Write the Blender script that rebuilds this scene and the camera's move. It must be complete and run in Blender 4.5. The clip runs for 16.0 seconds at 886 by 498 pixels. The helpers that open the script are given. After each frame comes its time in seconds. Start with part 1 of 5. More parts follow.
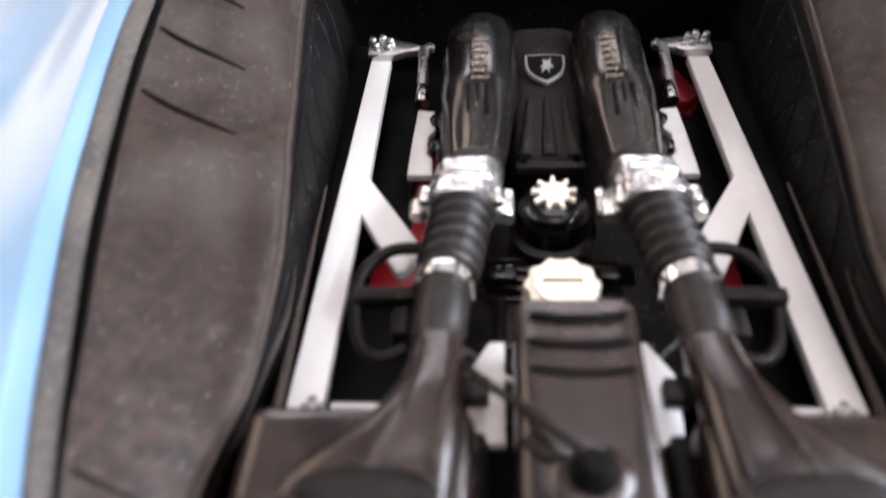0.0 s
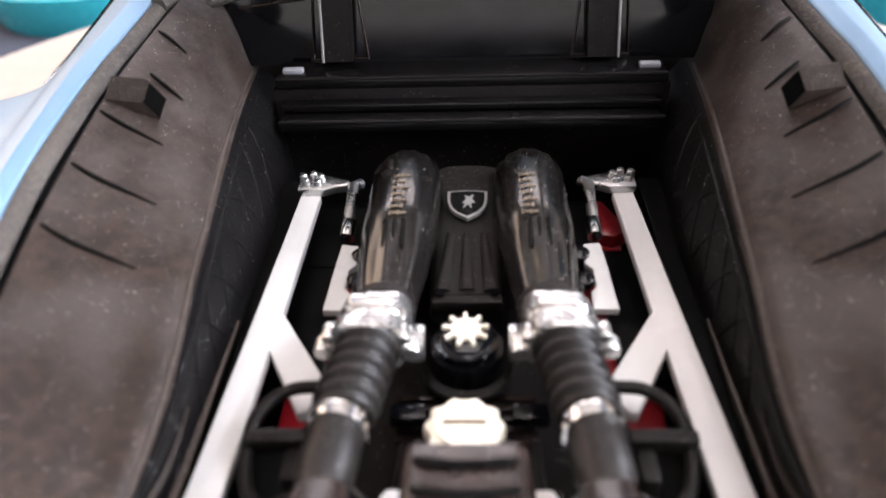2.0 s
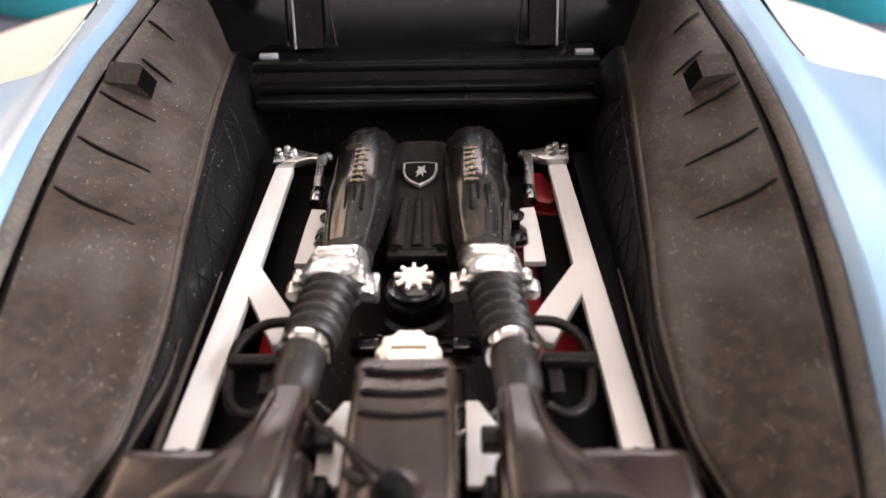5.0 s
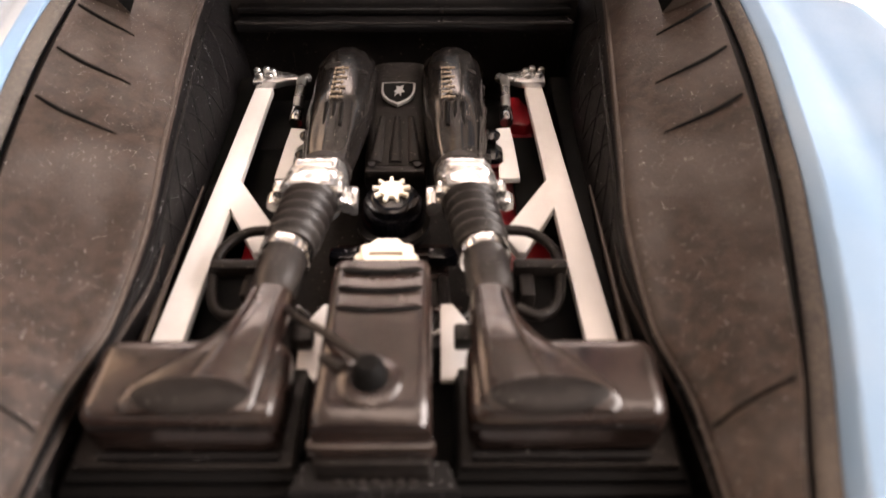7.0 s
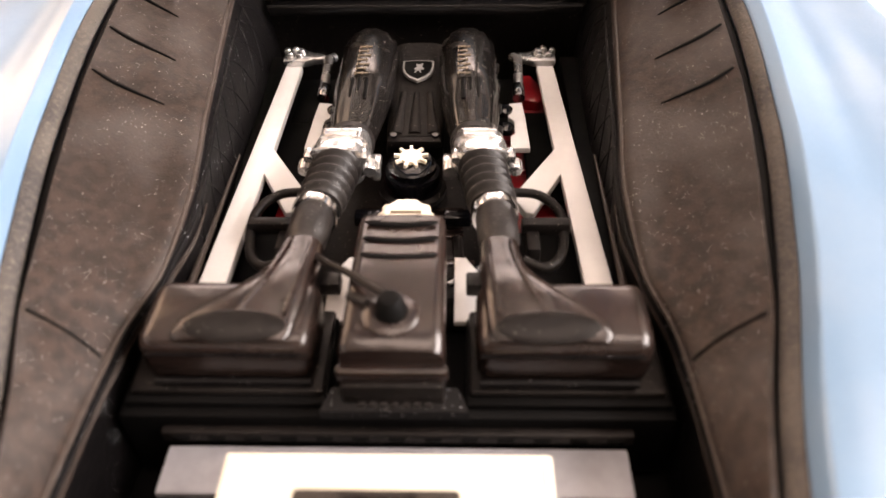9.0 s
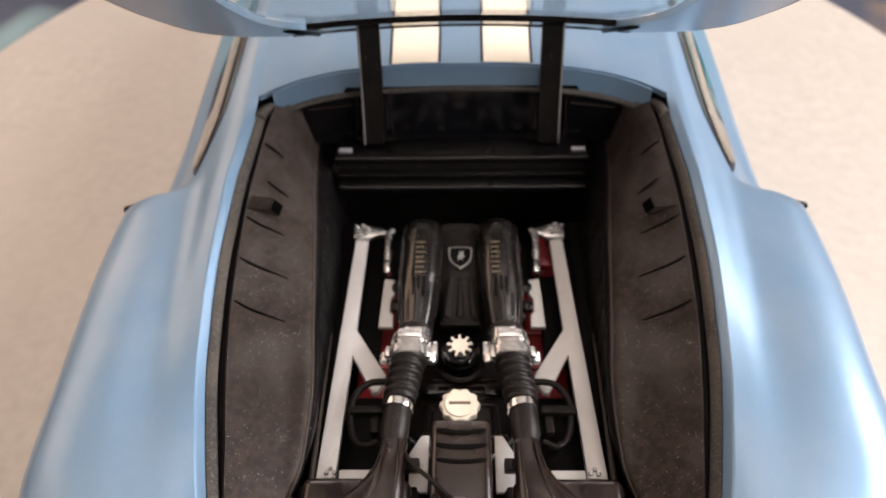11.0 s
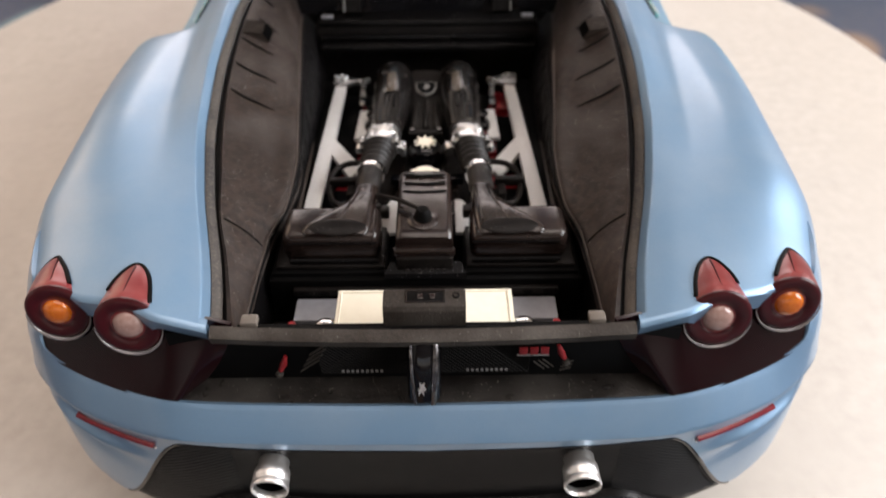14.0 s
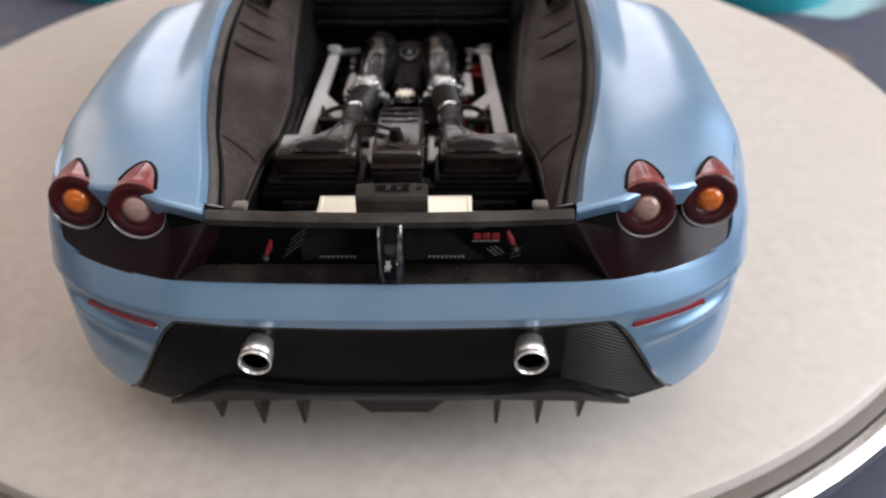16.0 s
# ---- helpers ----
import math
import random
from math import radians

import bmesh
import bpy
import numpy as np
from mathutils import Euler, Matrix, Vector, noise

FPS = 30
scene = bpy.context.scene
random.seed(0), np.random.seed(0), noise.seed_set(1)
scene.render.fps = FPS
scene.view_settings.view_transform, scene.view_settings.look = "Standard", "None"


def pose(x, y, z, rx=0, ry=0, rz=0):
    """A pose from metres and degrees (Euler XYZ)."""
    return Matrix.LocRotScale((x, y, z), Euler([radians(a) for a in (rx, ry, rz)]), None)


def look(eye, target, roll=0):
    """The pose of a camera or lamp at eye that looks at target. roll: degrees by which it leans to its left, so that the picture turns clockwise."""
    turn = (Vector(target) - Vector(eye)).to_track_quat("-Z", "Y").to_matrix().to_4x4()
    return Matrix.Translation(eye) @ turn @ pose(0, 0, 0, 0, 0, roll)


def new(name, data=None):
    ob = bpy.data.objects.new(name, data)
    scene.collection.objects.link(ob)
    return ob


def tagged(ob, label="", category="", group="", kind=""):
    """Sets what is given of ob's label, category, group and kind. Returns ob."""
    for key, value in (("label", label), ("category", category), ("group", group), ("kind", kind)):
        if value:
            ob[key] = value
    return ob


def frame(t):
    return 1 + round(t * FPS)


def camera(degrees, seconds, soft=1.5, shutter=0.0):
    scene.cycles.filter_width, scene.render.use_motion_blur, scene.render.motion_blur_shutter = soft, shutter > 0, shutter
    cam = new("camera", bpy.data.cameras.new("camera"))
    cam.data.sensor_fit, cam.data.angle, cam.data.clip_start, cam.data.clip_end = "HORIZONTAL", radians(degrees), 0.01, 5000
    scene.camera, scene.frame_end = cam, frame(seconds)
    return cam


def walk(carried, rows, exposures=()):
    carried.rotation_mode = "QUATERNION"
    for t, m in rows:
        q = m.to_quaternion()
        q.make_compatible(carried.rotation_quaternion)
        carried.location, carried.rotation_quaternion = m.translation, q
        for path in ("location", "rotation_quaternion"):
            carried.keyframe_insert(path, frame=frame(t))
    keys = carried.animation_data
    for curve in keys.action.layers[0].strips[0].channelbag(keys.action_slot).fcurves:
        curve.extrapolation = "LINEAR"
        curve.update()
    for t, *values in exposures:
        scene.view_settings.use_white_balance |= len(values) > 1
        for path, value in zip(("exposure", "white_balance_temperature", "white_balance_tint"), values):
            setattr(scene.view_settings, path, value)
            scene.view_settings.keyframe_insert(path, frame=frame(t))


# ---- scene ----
# Everything below is laid out in millimetres of the 1:18 model and brought to metres by MM.
# x to the right, y towards the car's nose, z up from the top of the round stand.
MM = 0.001
cam = camera(60.28, 16.0, soft=1.6, shutter=0.5)
# seconds, eye (mm), yaw, pitch, roll (degrees)
PATH = [
    (0.0, -5.2, -1.9, 80.3, 5.07, -46.77, -3.77),
    (0.5, -3.1, 3.1, 77.3, 5.11, -42.85, -4.00),
    (1.0, -0.9, 2.0, 78.6, 3.51, -41.88, -2.63),
    (1.5, -0.2, 0.6, 79.2, 3.19, -39.37, -2.36),
    (2.0, 0.7, -0.4, 79.4, 3.27, -37.03, -2.47),
    (2.5, 0.9, -0.1, 78.4, 2.59, -36.61, -2.03),
    (3.0, 1.6, -1.5, 79.0, 2.38, -36.66, -1.79),
    (3.5, 2.0, -3.1, 79.3, 2.19, -37.03, -1.58),
    (4.0, 2.8, -5.8, 81.3, 2.02, -37.34, -1.45),
    (6.3, 4.0, -12.3, 85.1, 0.23, -40.15, -0.74),
    (6.5, 4.0, -12.3, 84.4, -0.04, -40.46, -0.44),
    (7.0, 4.2, -14.0, 83.2, -0.28, -42.21, 0.05),
    (7.5, 4.5, -17.5, 84.4, 0.51, -42.77, -0.35),
    (8.0, 5.0, -18.1, 84.6, 0.74, -42.80, -0.48),
    (8.5, 5.2, -19.2, 84.6, 0.82, -43.19, -0.38),
    (9.0, 4.8, -20.8, 85.4, 1.89, -42.81, -1.11),
    (9.5, 4.0, -23.2, 94.5, 0.72, -43.08, -0.38),
    (10.0, -2.5, -20.2, 113.8, 0.56, -46.52, -0.38),
    (10.2, -2.1, -18.6, 118.5, 2.47, -47.88, -2.07),
    (12.3, 2.7, -20.9, 130.8, 0.53, -48.46, -0.90),
    (12.5, 2.1, -22.9, 127.5, -0.46, -48.36, -0.08),
    (12.7, 1.0, -26.6, 121.8, -0.65, -48.47, 0.28),
    (13.0, 0.0, -34.0, 113.9, -0.69, -45.87, 0.60),
    (13.2, 0.7, -40.3, 112.3, -1.13, -43.94, 0.67),
    (13.5, 1.3, -48.8, 108.3, -0.28, -43.05, -0.03),
    (14.0, 2.0, -61.4, 107.7, -0.25, -41.24, -0.48),
    (14.5, 3.7, -69.0, 103.8, -0.40, -39.83, -0.30),
    (15.0, 4.3, -77.6, 100.0, 1.43, -37.92, -1.71),
    (15.5, 3.9, -83.3, 98.4, 0.58, -37.25, -0.08),
    (16.0, 7.8, -84.1, 101.0, 0.72, -37.35, -0.55),
]
EXPOSURES = [(0.0, 1.08, 6700, 21), (0.6, 1.1, 6500, 21), (2.0, 1.15, 6800, 22), (4.0, 1.15, 6800, 22), (6.5, 1.22, 8600, 29), (9.0, 1.22, 8600, 29), (10.0, 0.68, 8300, 27), (12.5, 0.05, 7300, 20), (13.5, 0.18, 7700, 21), (14.5, 0.22, 7050, 20), (16.0, 0.0, 6950, 20)]
cam.data.dof.use_dof, cam.data.dof.focus_distance, cam.data.dof.aperture_fstop = True, 0.082, 31.0
walk(cam, [(t, pose(x * MM, y * MM, z * MM, 90 + pitch, 0, yaw) @ pose(0, 0, 0, 0, 0, roll)) for t, x, y, z, yaw, pitch, roll in PATH], EXPOSURES)

# ---- world and light ----
world = bpy.data.worlds.new("sky")
scene.world = world
world.use_nodes = True
wn = world.node_tree.nodes
sky = wn.new("ShaderNodeTexSky")
sky.sky_type, sky.sun_disc = "NISHITA", False
sky.sun_elevation, sky.sun_rotation = radians(40), radians(60)
wn["Background"].inputs["Strength"].default_value = 0.12
world.node_tree.links.new(sky.outputs["Color"], wn["Background"].inputs["Color"])


def window_light(name, at, towards, width, height, watts, colour):
    """Broad area lamp for daylight through a window's opening and for the added ceiling lamp."""
    data = bpy.data.lights.new(name, "AREA")
    data.shape, data.size, data.size_y, data.energy, data.color = "RECTANGLE", width, height, watts, colour
    ob = new(name, data)
    ob.matrix_world = look(at, towards)
    return ob


COOL, WARM = (0.80, 0.92, 1.0), (1.0, 0.76, 0.52)
window_light("window_daylight_east", (1.703, -0.104, 0.936), (0, 0.052, 0.13), 2.08, 1.25, 88.0, COOL)
window_light("window_daylight_west", (-1.703, 0.936, 0.936), (0, 0.26, 0.13), 1.56, 1.25, 10.0, WARM)
# South lamp and its low window are added, unseen, to brighten the tail.
window_light("south_fill_light", (0.0, -1.833, 0.26), (0, 0, 0.03), 2.2, 0.42, 1.8, (0.95, 0.97, 1.0))
window_light("window_daylight_north", (-0.13, 2.483, 1.04), (-0.13, 0, 0.26), 2.2, 1.14, 25.0, (1.0, 0.965, 0.95))
# Overhead lamp added for light from above; it is never in view.
window_light("added_ceiling_light", (0.156, -0.104, 2.015), (0.104, -0.052, 0), 1.6, 1.6, 17.0, (1.0, 0.965, 0.94))


# ---- materials ----
def material(name, colour, rough=0.5, metal=0.0, second=None, grain=900.0, mix=(0.35, 0.65), bump=0.0, bump_scale=3000.0, coat=0.0,
             coat_rough=0.05, dust=0.0, dust_sheen_colour=(0.62, 0.58, 0.52), dust_scale=900.0, film=0.0, rough_var=0.08, clear=0.0, ior=1.45, spec=0.5):
    """A surface with its colour broken up at two scales, fine relief, and optional dust specks and a film of dust or
    painted sheen.
    """
    m = bpy.data.materials.new(name)
    m.use_nodes = True
    nt = m.node_tree
    n, l = nt.nodes, nt.links
    b = n["Principled BSDF"]
    co = n.new("ShaderNodeTexCoord").outputs["Object"]

    def noise_tex(scale, detail=4.0):
        t = n.new("ShaderNodeTexNoise")
        t.inputs["Scale"].default_value, t.inputs["Detail"].default_value = scale, detail
        l.new(co, t.inputs["Vector"])
        return t.outputs["Fac"]

    def ramp(fac, lo, hi, a=(0, 0, 0, 1), c=(1, 1, 1, 1)):
        r = n.new("ShaderNodeValToRGB")
        r.color_ramp.elements[0].position, r.color_ramp.elements[1].position = lo, hi
        r.color_ramp.elements[0].color, r.color_ramp.elements[1].color = a, c
        l.new(fac, r.inputs["Fac"])
        return r.outputs["Color"]

    def blend(fac, a, c):
        x = n.new("ShaderNodeMix")
        x.data_type = "RGBA"
        l.new(fac, x.inputs["Factor"])
        for slot, v in ((6, a), (7, c)):
            if isinstance(v, tuple):
                x.inputs[slot].default_value = (*v, 1)
            else:
                l.new(v, x.inputs[slot])
        return x.outputs[2]

    second = second or tuple(c * 0.82 for c in colour)
    col = blend(ramp(noise_tex(grain), *mix), colour, second)
    col = blend(ramp(noise_tex(grain * 0.07), 0.4, 0.75), col, tuple((a + 2 * c) / 3 for a, c in zip(colour, second)))
    if film:
        col = blend(ramp(noise_tex(120.0, 6.0), 0.42, 0.8, (0, 0, 0, 1), (film, film, film, 1)), col, dust_sheen_colour)
    if dust:
        v = n.new("ShaderNodeTexVoronoi")
        v.inputs["Scale"].default_value, v.inputs["Randomness"].default_value = dust_scale, 1.0
        l.new(co, v.inputs["Vector"])
        pick = n.new("ShaderNodeSeparateColor")
        l.new(v.outputs["Color"], pick.inputs["Color"])
        size = n.new("ShaderNodeMath")
        size.operation = "POWER"
        size.inputs[1].default_value = 1.9
        l.new(pick.outputs[0], size.inputs[0])
        size2 = n.new("ShaderNodeMath")
        size2.operation = "MULTIPLY"
        size2.inputs[1].default_value = 0.2
        l.new(size.outputs[0], size2.inputs[0])
        gap = n.new("ShaderNodeMath")
        gap.operation = "SUBTRACT"
        l.new(size2.outputs[0], gap.inputs[0])
        l.new(v.outputs["Distance"], gap.inputs[1])
        near = ramp(gap.outputs[0], 0.0, 0.03)
        some = ramp(noise_tex(dust_scale * 0.06, 5.0), 0.34, 0.54, (0, 0, 0, 1), (dust, dust, dust, 1))
        both = n.new("ShaderNodeMath")
        both.operation = "MULTIPLY"
        l.new(near, both.inputs[0])
        l.new(some, both.inputs[1])
        col = blend(both.outputs[0], col, dust_sheen_colour)
    l.new(col, b.inputs["Base Color"])
    rr = n.new("ShaderNodeMapRange")
    rr.inputs["To Min"].default_value, rr.inputs["To Max"].default_value = max(0.0, rough - rough_var), min(1.0, rough + rough_var)
    l.new(noise_tex(grain * 0.35), rr.inputs["Value"])
    l.new(rr.outputs["Result"], b.inputs["Roughness"])
    b.inputs["Metallic"].default_value = metal
    b.inputs["Specular IOR Level"].default_value = spec
    b.inputs["Coat Weight"].default_value, b.inputs["Coat Roughness"].default_value = coat, coat_rough
    b.inputs["Transmission Weight"].default_value, b.inputs["IOR"].default_value = clear, ior
    if bump:
        bm_ = n.new("ShaderNodeBump")
        bm_.inputs["Strength"].default_value, bm_.inputs["Distance"].default_value = bump, 0.0002
        l.new(noise_tex(bump_scale, 3.0), bm_.inputs["Height"])
        l.new(bm_.outputs["Normal"], b.inputs["Normal"])
    return m


def weave_material(name, dark, light, scale, rough=0.3, coat=0.6, twist=0.0, dust=0.0, relief=0.0):
    """Woven carbon or wire mesh: two crossed bands."""
    m = material(name, dark, rough=rough, coat=coat, coat_rough=0.16, spec=0.25, dust=dust, dust_scale=3800.0, bump=relief, bump_scale=1300.0)
    nt = m.node_tree
    n, l = nt.nodes, nt.links
    co = n.new("ShaderNodeTexCoord").outputs["Object"]
    mp = n.new("ShaderNodeMapping")
    mp.inputs["Rotation"].default_value = (0, 0, radians(45 + twist))
    l.new(co, mp.inputs["Vector"])
    ck = n.new("ShaderNodeTexChecker")
    ck.inputs["Scale"].default_value = scale
    ck.inputs["Color1"].default_value, ck.inputs["Color2"].default_value = (*dark, 1), (*light, 1)
    l.new(mp.outputs["Vector"], ck.inputs["Vector"])
    b = n["Principled BSDF"]
    old = b.inputs["Base Color"].links[0].from_socket
    x = n.new("ShaderNodeMix")
    x.data_type, x.blend_type = "RGBA", "ADD"
    x.inputs["Factor"].default_value = 1.0
    l.new(old, x.inputs[6])
    l.new(ck.outputs["Color"], x.inputs[7])
    l.new(x.outputs[2], b.inputs["Base Color"])
    return m


M = {
    # Pale film blotches paint smudgy reflections into the colour.
    "paint": material("blue_metallic_paint", (0.160, 0.285, 0.415), rough=0.46, metal=0.62, second=(0.150, 0.270, 0.398), grain=9000, coat=0.75, coat_rough=0.2, rough_var=0.07, film=0.12, dust_sheen_colour=(0.50, 0.53, 0.54)),
    "stripe": material("cream_stripe", (0.80, 0.74, 0.62), rough=0.3, coat=0.6, second=(0.77, 0.71, 0.59)),
    "stripe_edge": material("stripe_outline", (0.02, 0.02, 0.025), rough=0.3),
    "liner": material("black_textured_liner", (0.0265, 0.0160, 0.0117), rough=0.56, second=(0.0120, 0.0075, 0.0057), mix=(0.4, 0.6), bump=0.3, bump_scale=5200, dust=0.65, dust_scale=4600, dust_sheen_colour=(0.78, 0.73, 0.70), film=0.05, grain=900, spec=0.25, rough_var=0.12),
    # Paler liner for ridges: the light they catch is put into the colour.
    "lit_liner": material("lit_liner_edge", (0.046, 0.034, 0.028), rough=0.42, second=(0.028, 0.020, 0.016), grain=1500, bump=0.3, bump_scale=4000, dust=0.5, dust_scale=3000, spec=0.4),
    "wall_black": material("black_side_wall", (0.0016, 0.0013, 0.0015), rough=0.5, second=(0.0030, 0.0025, 0.0026), bump=0.25, bump_scale=2000, dust=0.7, dust_scale=3300, dust_sheen_colour=(0.62, 0.63, 0.66), spec=0.13),
    "seal": material("dusty_rubber_seal", (0.040, 0.037, 0.036), rough=0.8, second=(0.085, 0.073, 0.062), grain=2600, mix=(0.48, 0.7), bump=0.7, bump_scale=4000, dust=0.5, dust_scale=4200, dust_sheen_colour=(0.60, 0.52, 0.42), film=0.07, spec=0.22),
    "plastic": material("black_plastic", (0.0042, 0.0034, 0.0033), rough=0.38, second=(0.0085, 0.0068, 0.0062), bump=0.2, bump_scale=1600, dust=0.3, dust_scale=2900, film=0.008, spec=0.15),
    # Brown film and dark patches paint the boxes' broken gloss; the specks are dust.
    "satin": material("satin_black_moulding", (0.018, 0.0100, 0.0082), rough=0.23, second=(0.0066, 0.0038, 0.0034), grain=620, mix=(0.4, 0.6), bump=0.22, bump_scale=700, film=0.06, dust_sheen_colour=(0.16, 0.12, 0.095), dust=0.2, dust_scale=2600, spec=0.6, rough_var=0.15),
    # Near-black for the bay's lowest parts, gaps, bores and gaskets.
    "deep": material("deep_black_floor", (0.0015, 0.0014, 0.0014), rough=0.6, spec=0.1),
    "gloss": material("gloss_black", (0.003, 0.003, 0.004), rough=0.10, spec=0.35),
    "cabin_glass": material("dark_cabin_glass", (0.003, 0.003, 0.004), rough=0.09, spec=0.3, rough_var=0.04),
    "rubber": material("black_rubber", (0.0075, 0.0060, 0.0058), rough=0.4, second=(0.011, 0.0088, 0.0082), bump=0.2, film=0.02, dust=0.4, dust_scale=3600, spec=0.3),
    "silver": material("silver_painted_strut", (0.64, 0.625, 0.61), rough=0.42, metal=0.12, second=(0.60, 0.585, 0.57), bump=0.06, bump_scale=5000),
    "alloy": material("cast_alloy", (0.60, 0.595, 0.59), rough=0.27, metal=0.95, second=(0.50, 0.495, 0.49), bump=0.25, bump_scale=2500),
    "satin_alloy": material("pale_satin_alloy", (0.80, 0.79, 0.78), rough=0.2, metal=0.92, second=(0.66, 0.65, 0.64), bump=0.2, bump_scale=2500),
    # Scattered highlights are put into the colour as pale patches on dark chrome.
    "alloy_dark": material("dark_chrome_glints", (0.26, 0.25, 0.25), rough=0.24, metal=0.95, second=(0.05, 0.046, 0.05), grain=1100, mix=(0.4, 0.6)),
    "chrome": material("bright_chrome", (0.86, 0.85, 0.84), rough=0.16, metal=1.0, rough_var=0.04),
    "steel": material("brushed_exhaust_steel", (0.74, 0.73, 0.71), rough=0.34, metal=0.9, second=(0.64, 0.62, 0.60)),
    "gold": material("gold_lettering", (0.22, 0.165, 0.11), rough=0.45, metal=0.3, second=(0.09, 0.07, 0.05), grain=5000),
    "cream": material("cream_plastic", (0.78, 0.70, 0.58), rough=0.42, second=(0.74, 0.66, 0.54)),
    "white": material("cream_card_panel", (0.72, 0.67, 0.55), rough=0.5, second=(0.68, 0.63, 0.51)),
    "grey": material("grey_plate", (0.30, 0.30, 0.32), rough=0.45, metal=0.2, second=(0.25, 0.25, 0.27)),
    "red": material("red_cam_cover", (0.24, 0.005, 0.010), rough=0.4, second=(0.19, 0.004, 0.008), coat=0.3, bump=0.2, bump_scale=1500),
    "dark_print": material("dark_print", (0.012, 0.011, 0.011), rough=0.5),
    "silver_print": material("silver_print", (0.30, 0.29, 0.28), rough=0.4, metal=0.5),
    "mesh_metal": material("dull_mesh_wire", (0.0042, 0.0033, 0.0028), rough=0.5, metal=0.2, spec=0.15),
    "mesh_bright": material("worn_mesh_wire", (0.05, 0.044, 0.038), rough=0.35, metal=0.5),
    "reflector": material("dark_red_reflector", (0.16, 0.006, 0.012), rough=0.2, coat=0.5),
    "red_print": material("red_print", (0.20, 0.008, 0.010), rough=0.4),
    "white_glint": material("white_glint", (0.75, 0.74, 0.70), rough=0.4),
    "lamp_red": material("red_lamp_lens", (0.21, 0.032, 0.030), rough=0.35, coat=0.35, coat_rough=0.2, second=(0.11, 0.010, 0.012), grain=200),
    "lamp_dark": material("dark_red_lamp_bowl", (0.050, 0.0026, 0.005), rough=0.3, coat=0.1, coat_rough=0.1, second=(0.025, 0.002, 0.003), grain=300, spec=0.3),
    "amber": material("amber_bulb_lens", (0.58, 0.14, 0.008), rough=0.2, coat=0.6, coat_rough=0.1, second=(0.42, 0.08, 0.006), grain=1800),
    "frost": material("frosted_reversing_lens", (0.32, 0.20, 0.17), rough=0.25, coat=0.6, coat_rough=0.1, second=(0.25, 0.14, 0.12), grain=1800),
    "clear": material("clear_plastic_edge", (0.22, 0.20, 0.205), rough=0.14, coat=0.5, clear=0.3, second=(0.26, 0.23, 0.23)),
    # Dark red patches put the lamps' red sheen into the smoked panel's colour.
    "tail": material("smoked_tail_panel", (0.0060, 0.0016, 0.0022), rough=0.2, spec=0.2, second=(0.011, 0.0016, 0.0026), grain=120, mix=(0.5, 0.75)),
    "shelf": material("dusty_black_shelf", (0.004, 0.0032, 0.0028), rough=0.3, second=(0.007, 0.0056, 0.0048), grain=1400, bump=0.3, dust=0.55, dust_scale=3600, film=0.05, spec=0.36),
    "bar": material("dusty_tail_bar", (0.028, 0.0215, 0.0175), rough=0.5, second=(0.016, 0.0125, 0.010), grain=2500, bump=0.4, bump_scale=3500, dust=0.3, dust_scale=3200, film=0.08, spec=0.25),
    "tan": material("tan_plastic", (0.10, 0.084, 0.07), rough=0.5, second=(0.10, 0.084, 0.07)),
    "diffuser": material("black_diffuser_plastic", (0.004, 0.0037, 0.0037), rough=0.24, second=(0.005, 0.0045, 0.0045), bump=0.1, spec=0.3),
    "carbon": weave_material("carbon_cover", (0.0026, 0.0021, 0.0020), (0.0030, 0.0024, 0.0022), 1100, rough=0.25, coat=0.8, dust=1.0, relief=0.12),
    "carbon_fine": material("black_tail_panel", (0.0022, 0.002, 0.002), rough=0.4, second=(0.003, 0.0028, 0.0028), bump=0.2, bump_scale=4000, spec=0.15),
    "carbon_rib": material("ribbed_panel_line", (0.006, 0.0055, 0.0055), rough=0.32, spec=0.5),
    "glass": material("tinted_window_glass", (0.02, 0.018, 0.016), rough=0.04, coat=1.0, second=(0.025, 0.022, 0.02)),
    "window_trim": material("tan_window_band", (0.20, 0.17, 0.13), rough=0.25, coat=0.6),
    "tyre": material("tyre_rubber", (0.02, 0.02, 0.02), rough=0.75, bump=0.2),
    "disc": material("grey_stand_top", (0.435, 0.40, 0.36), rough=0.48, second=(0.37, 0.336, 0.298), grain=330, mix=(0.3, 0.7), bump=0.16, bump_scale=2600, dust=0.35, dust_scale=1100, dust_sheen_colour=(0.24, 0.22, 0.20), film=0.12),
    "disc_side": material("brown_stand_edge", (0.10, 0.08, 0.065), rough=0.6),
    "turquoise": material("turquoise_glaze", (0.01, 0.42, 0.50), rough=0.25, coat=0.5),
    "bowl_white": material("white_glaze", (0.78, 0.79, 0.78), rough=0.25, coat=0.4),
    "floor_wood": material("brown_floor_boards", (0.22, 0.15, 0.10), rough=0.45, second=(0.16, 0.105, 0.07), grain=12, bump=0.1, bump_scale=200),
    "table_wood": material("dark_table_wood", (0.12, 0.075, 0.05), rough=0.4, second=(0.08, 0.05, 0.035), grain=30, bump=0.1, bump_scale=300),
    "brown_plaster": material("brown_plaster", (0.15, 0.125, 0.105), rough=0.85, second=(0.13, 0.108, 0.09), grain=20, bump=0.1, bump_scale=300),
    "plaster": material("pale_plaster", (0.56, 0.54, 0.515), rough=0.85, second=(0.51, 0.49, 0.465), grain=20, bump=0.1, bump_scale=300),
    "ceiling_white": material("white_ceiling_paint", (0.74, 0.73, 0.71), rough=0.9, second=(0.70, 0.69, 0.67), grain=15),
    "frame_white": material("white_window_frame", (0.8, 0.79, 0.77), rough=0.4),
}


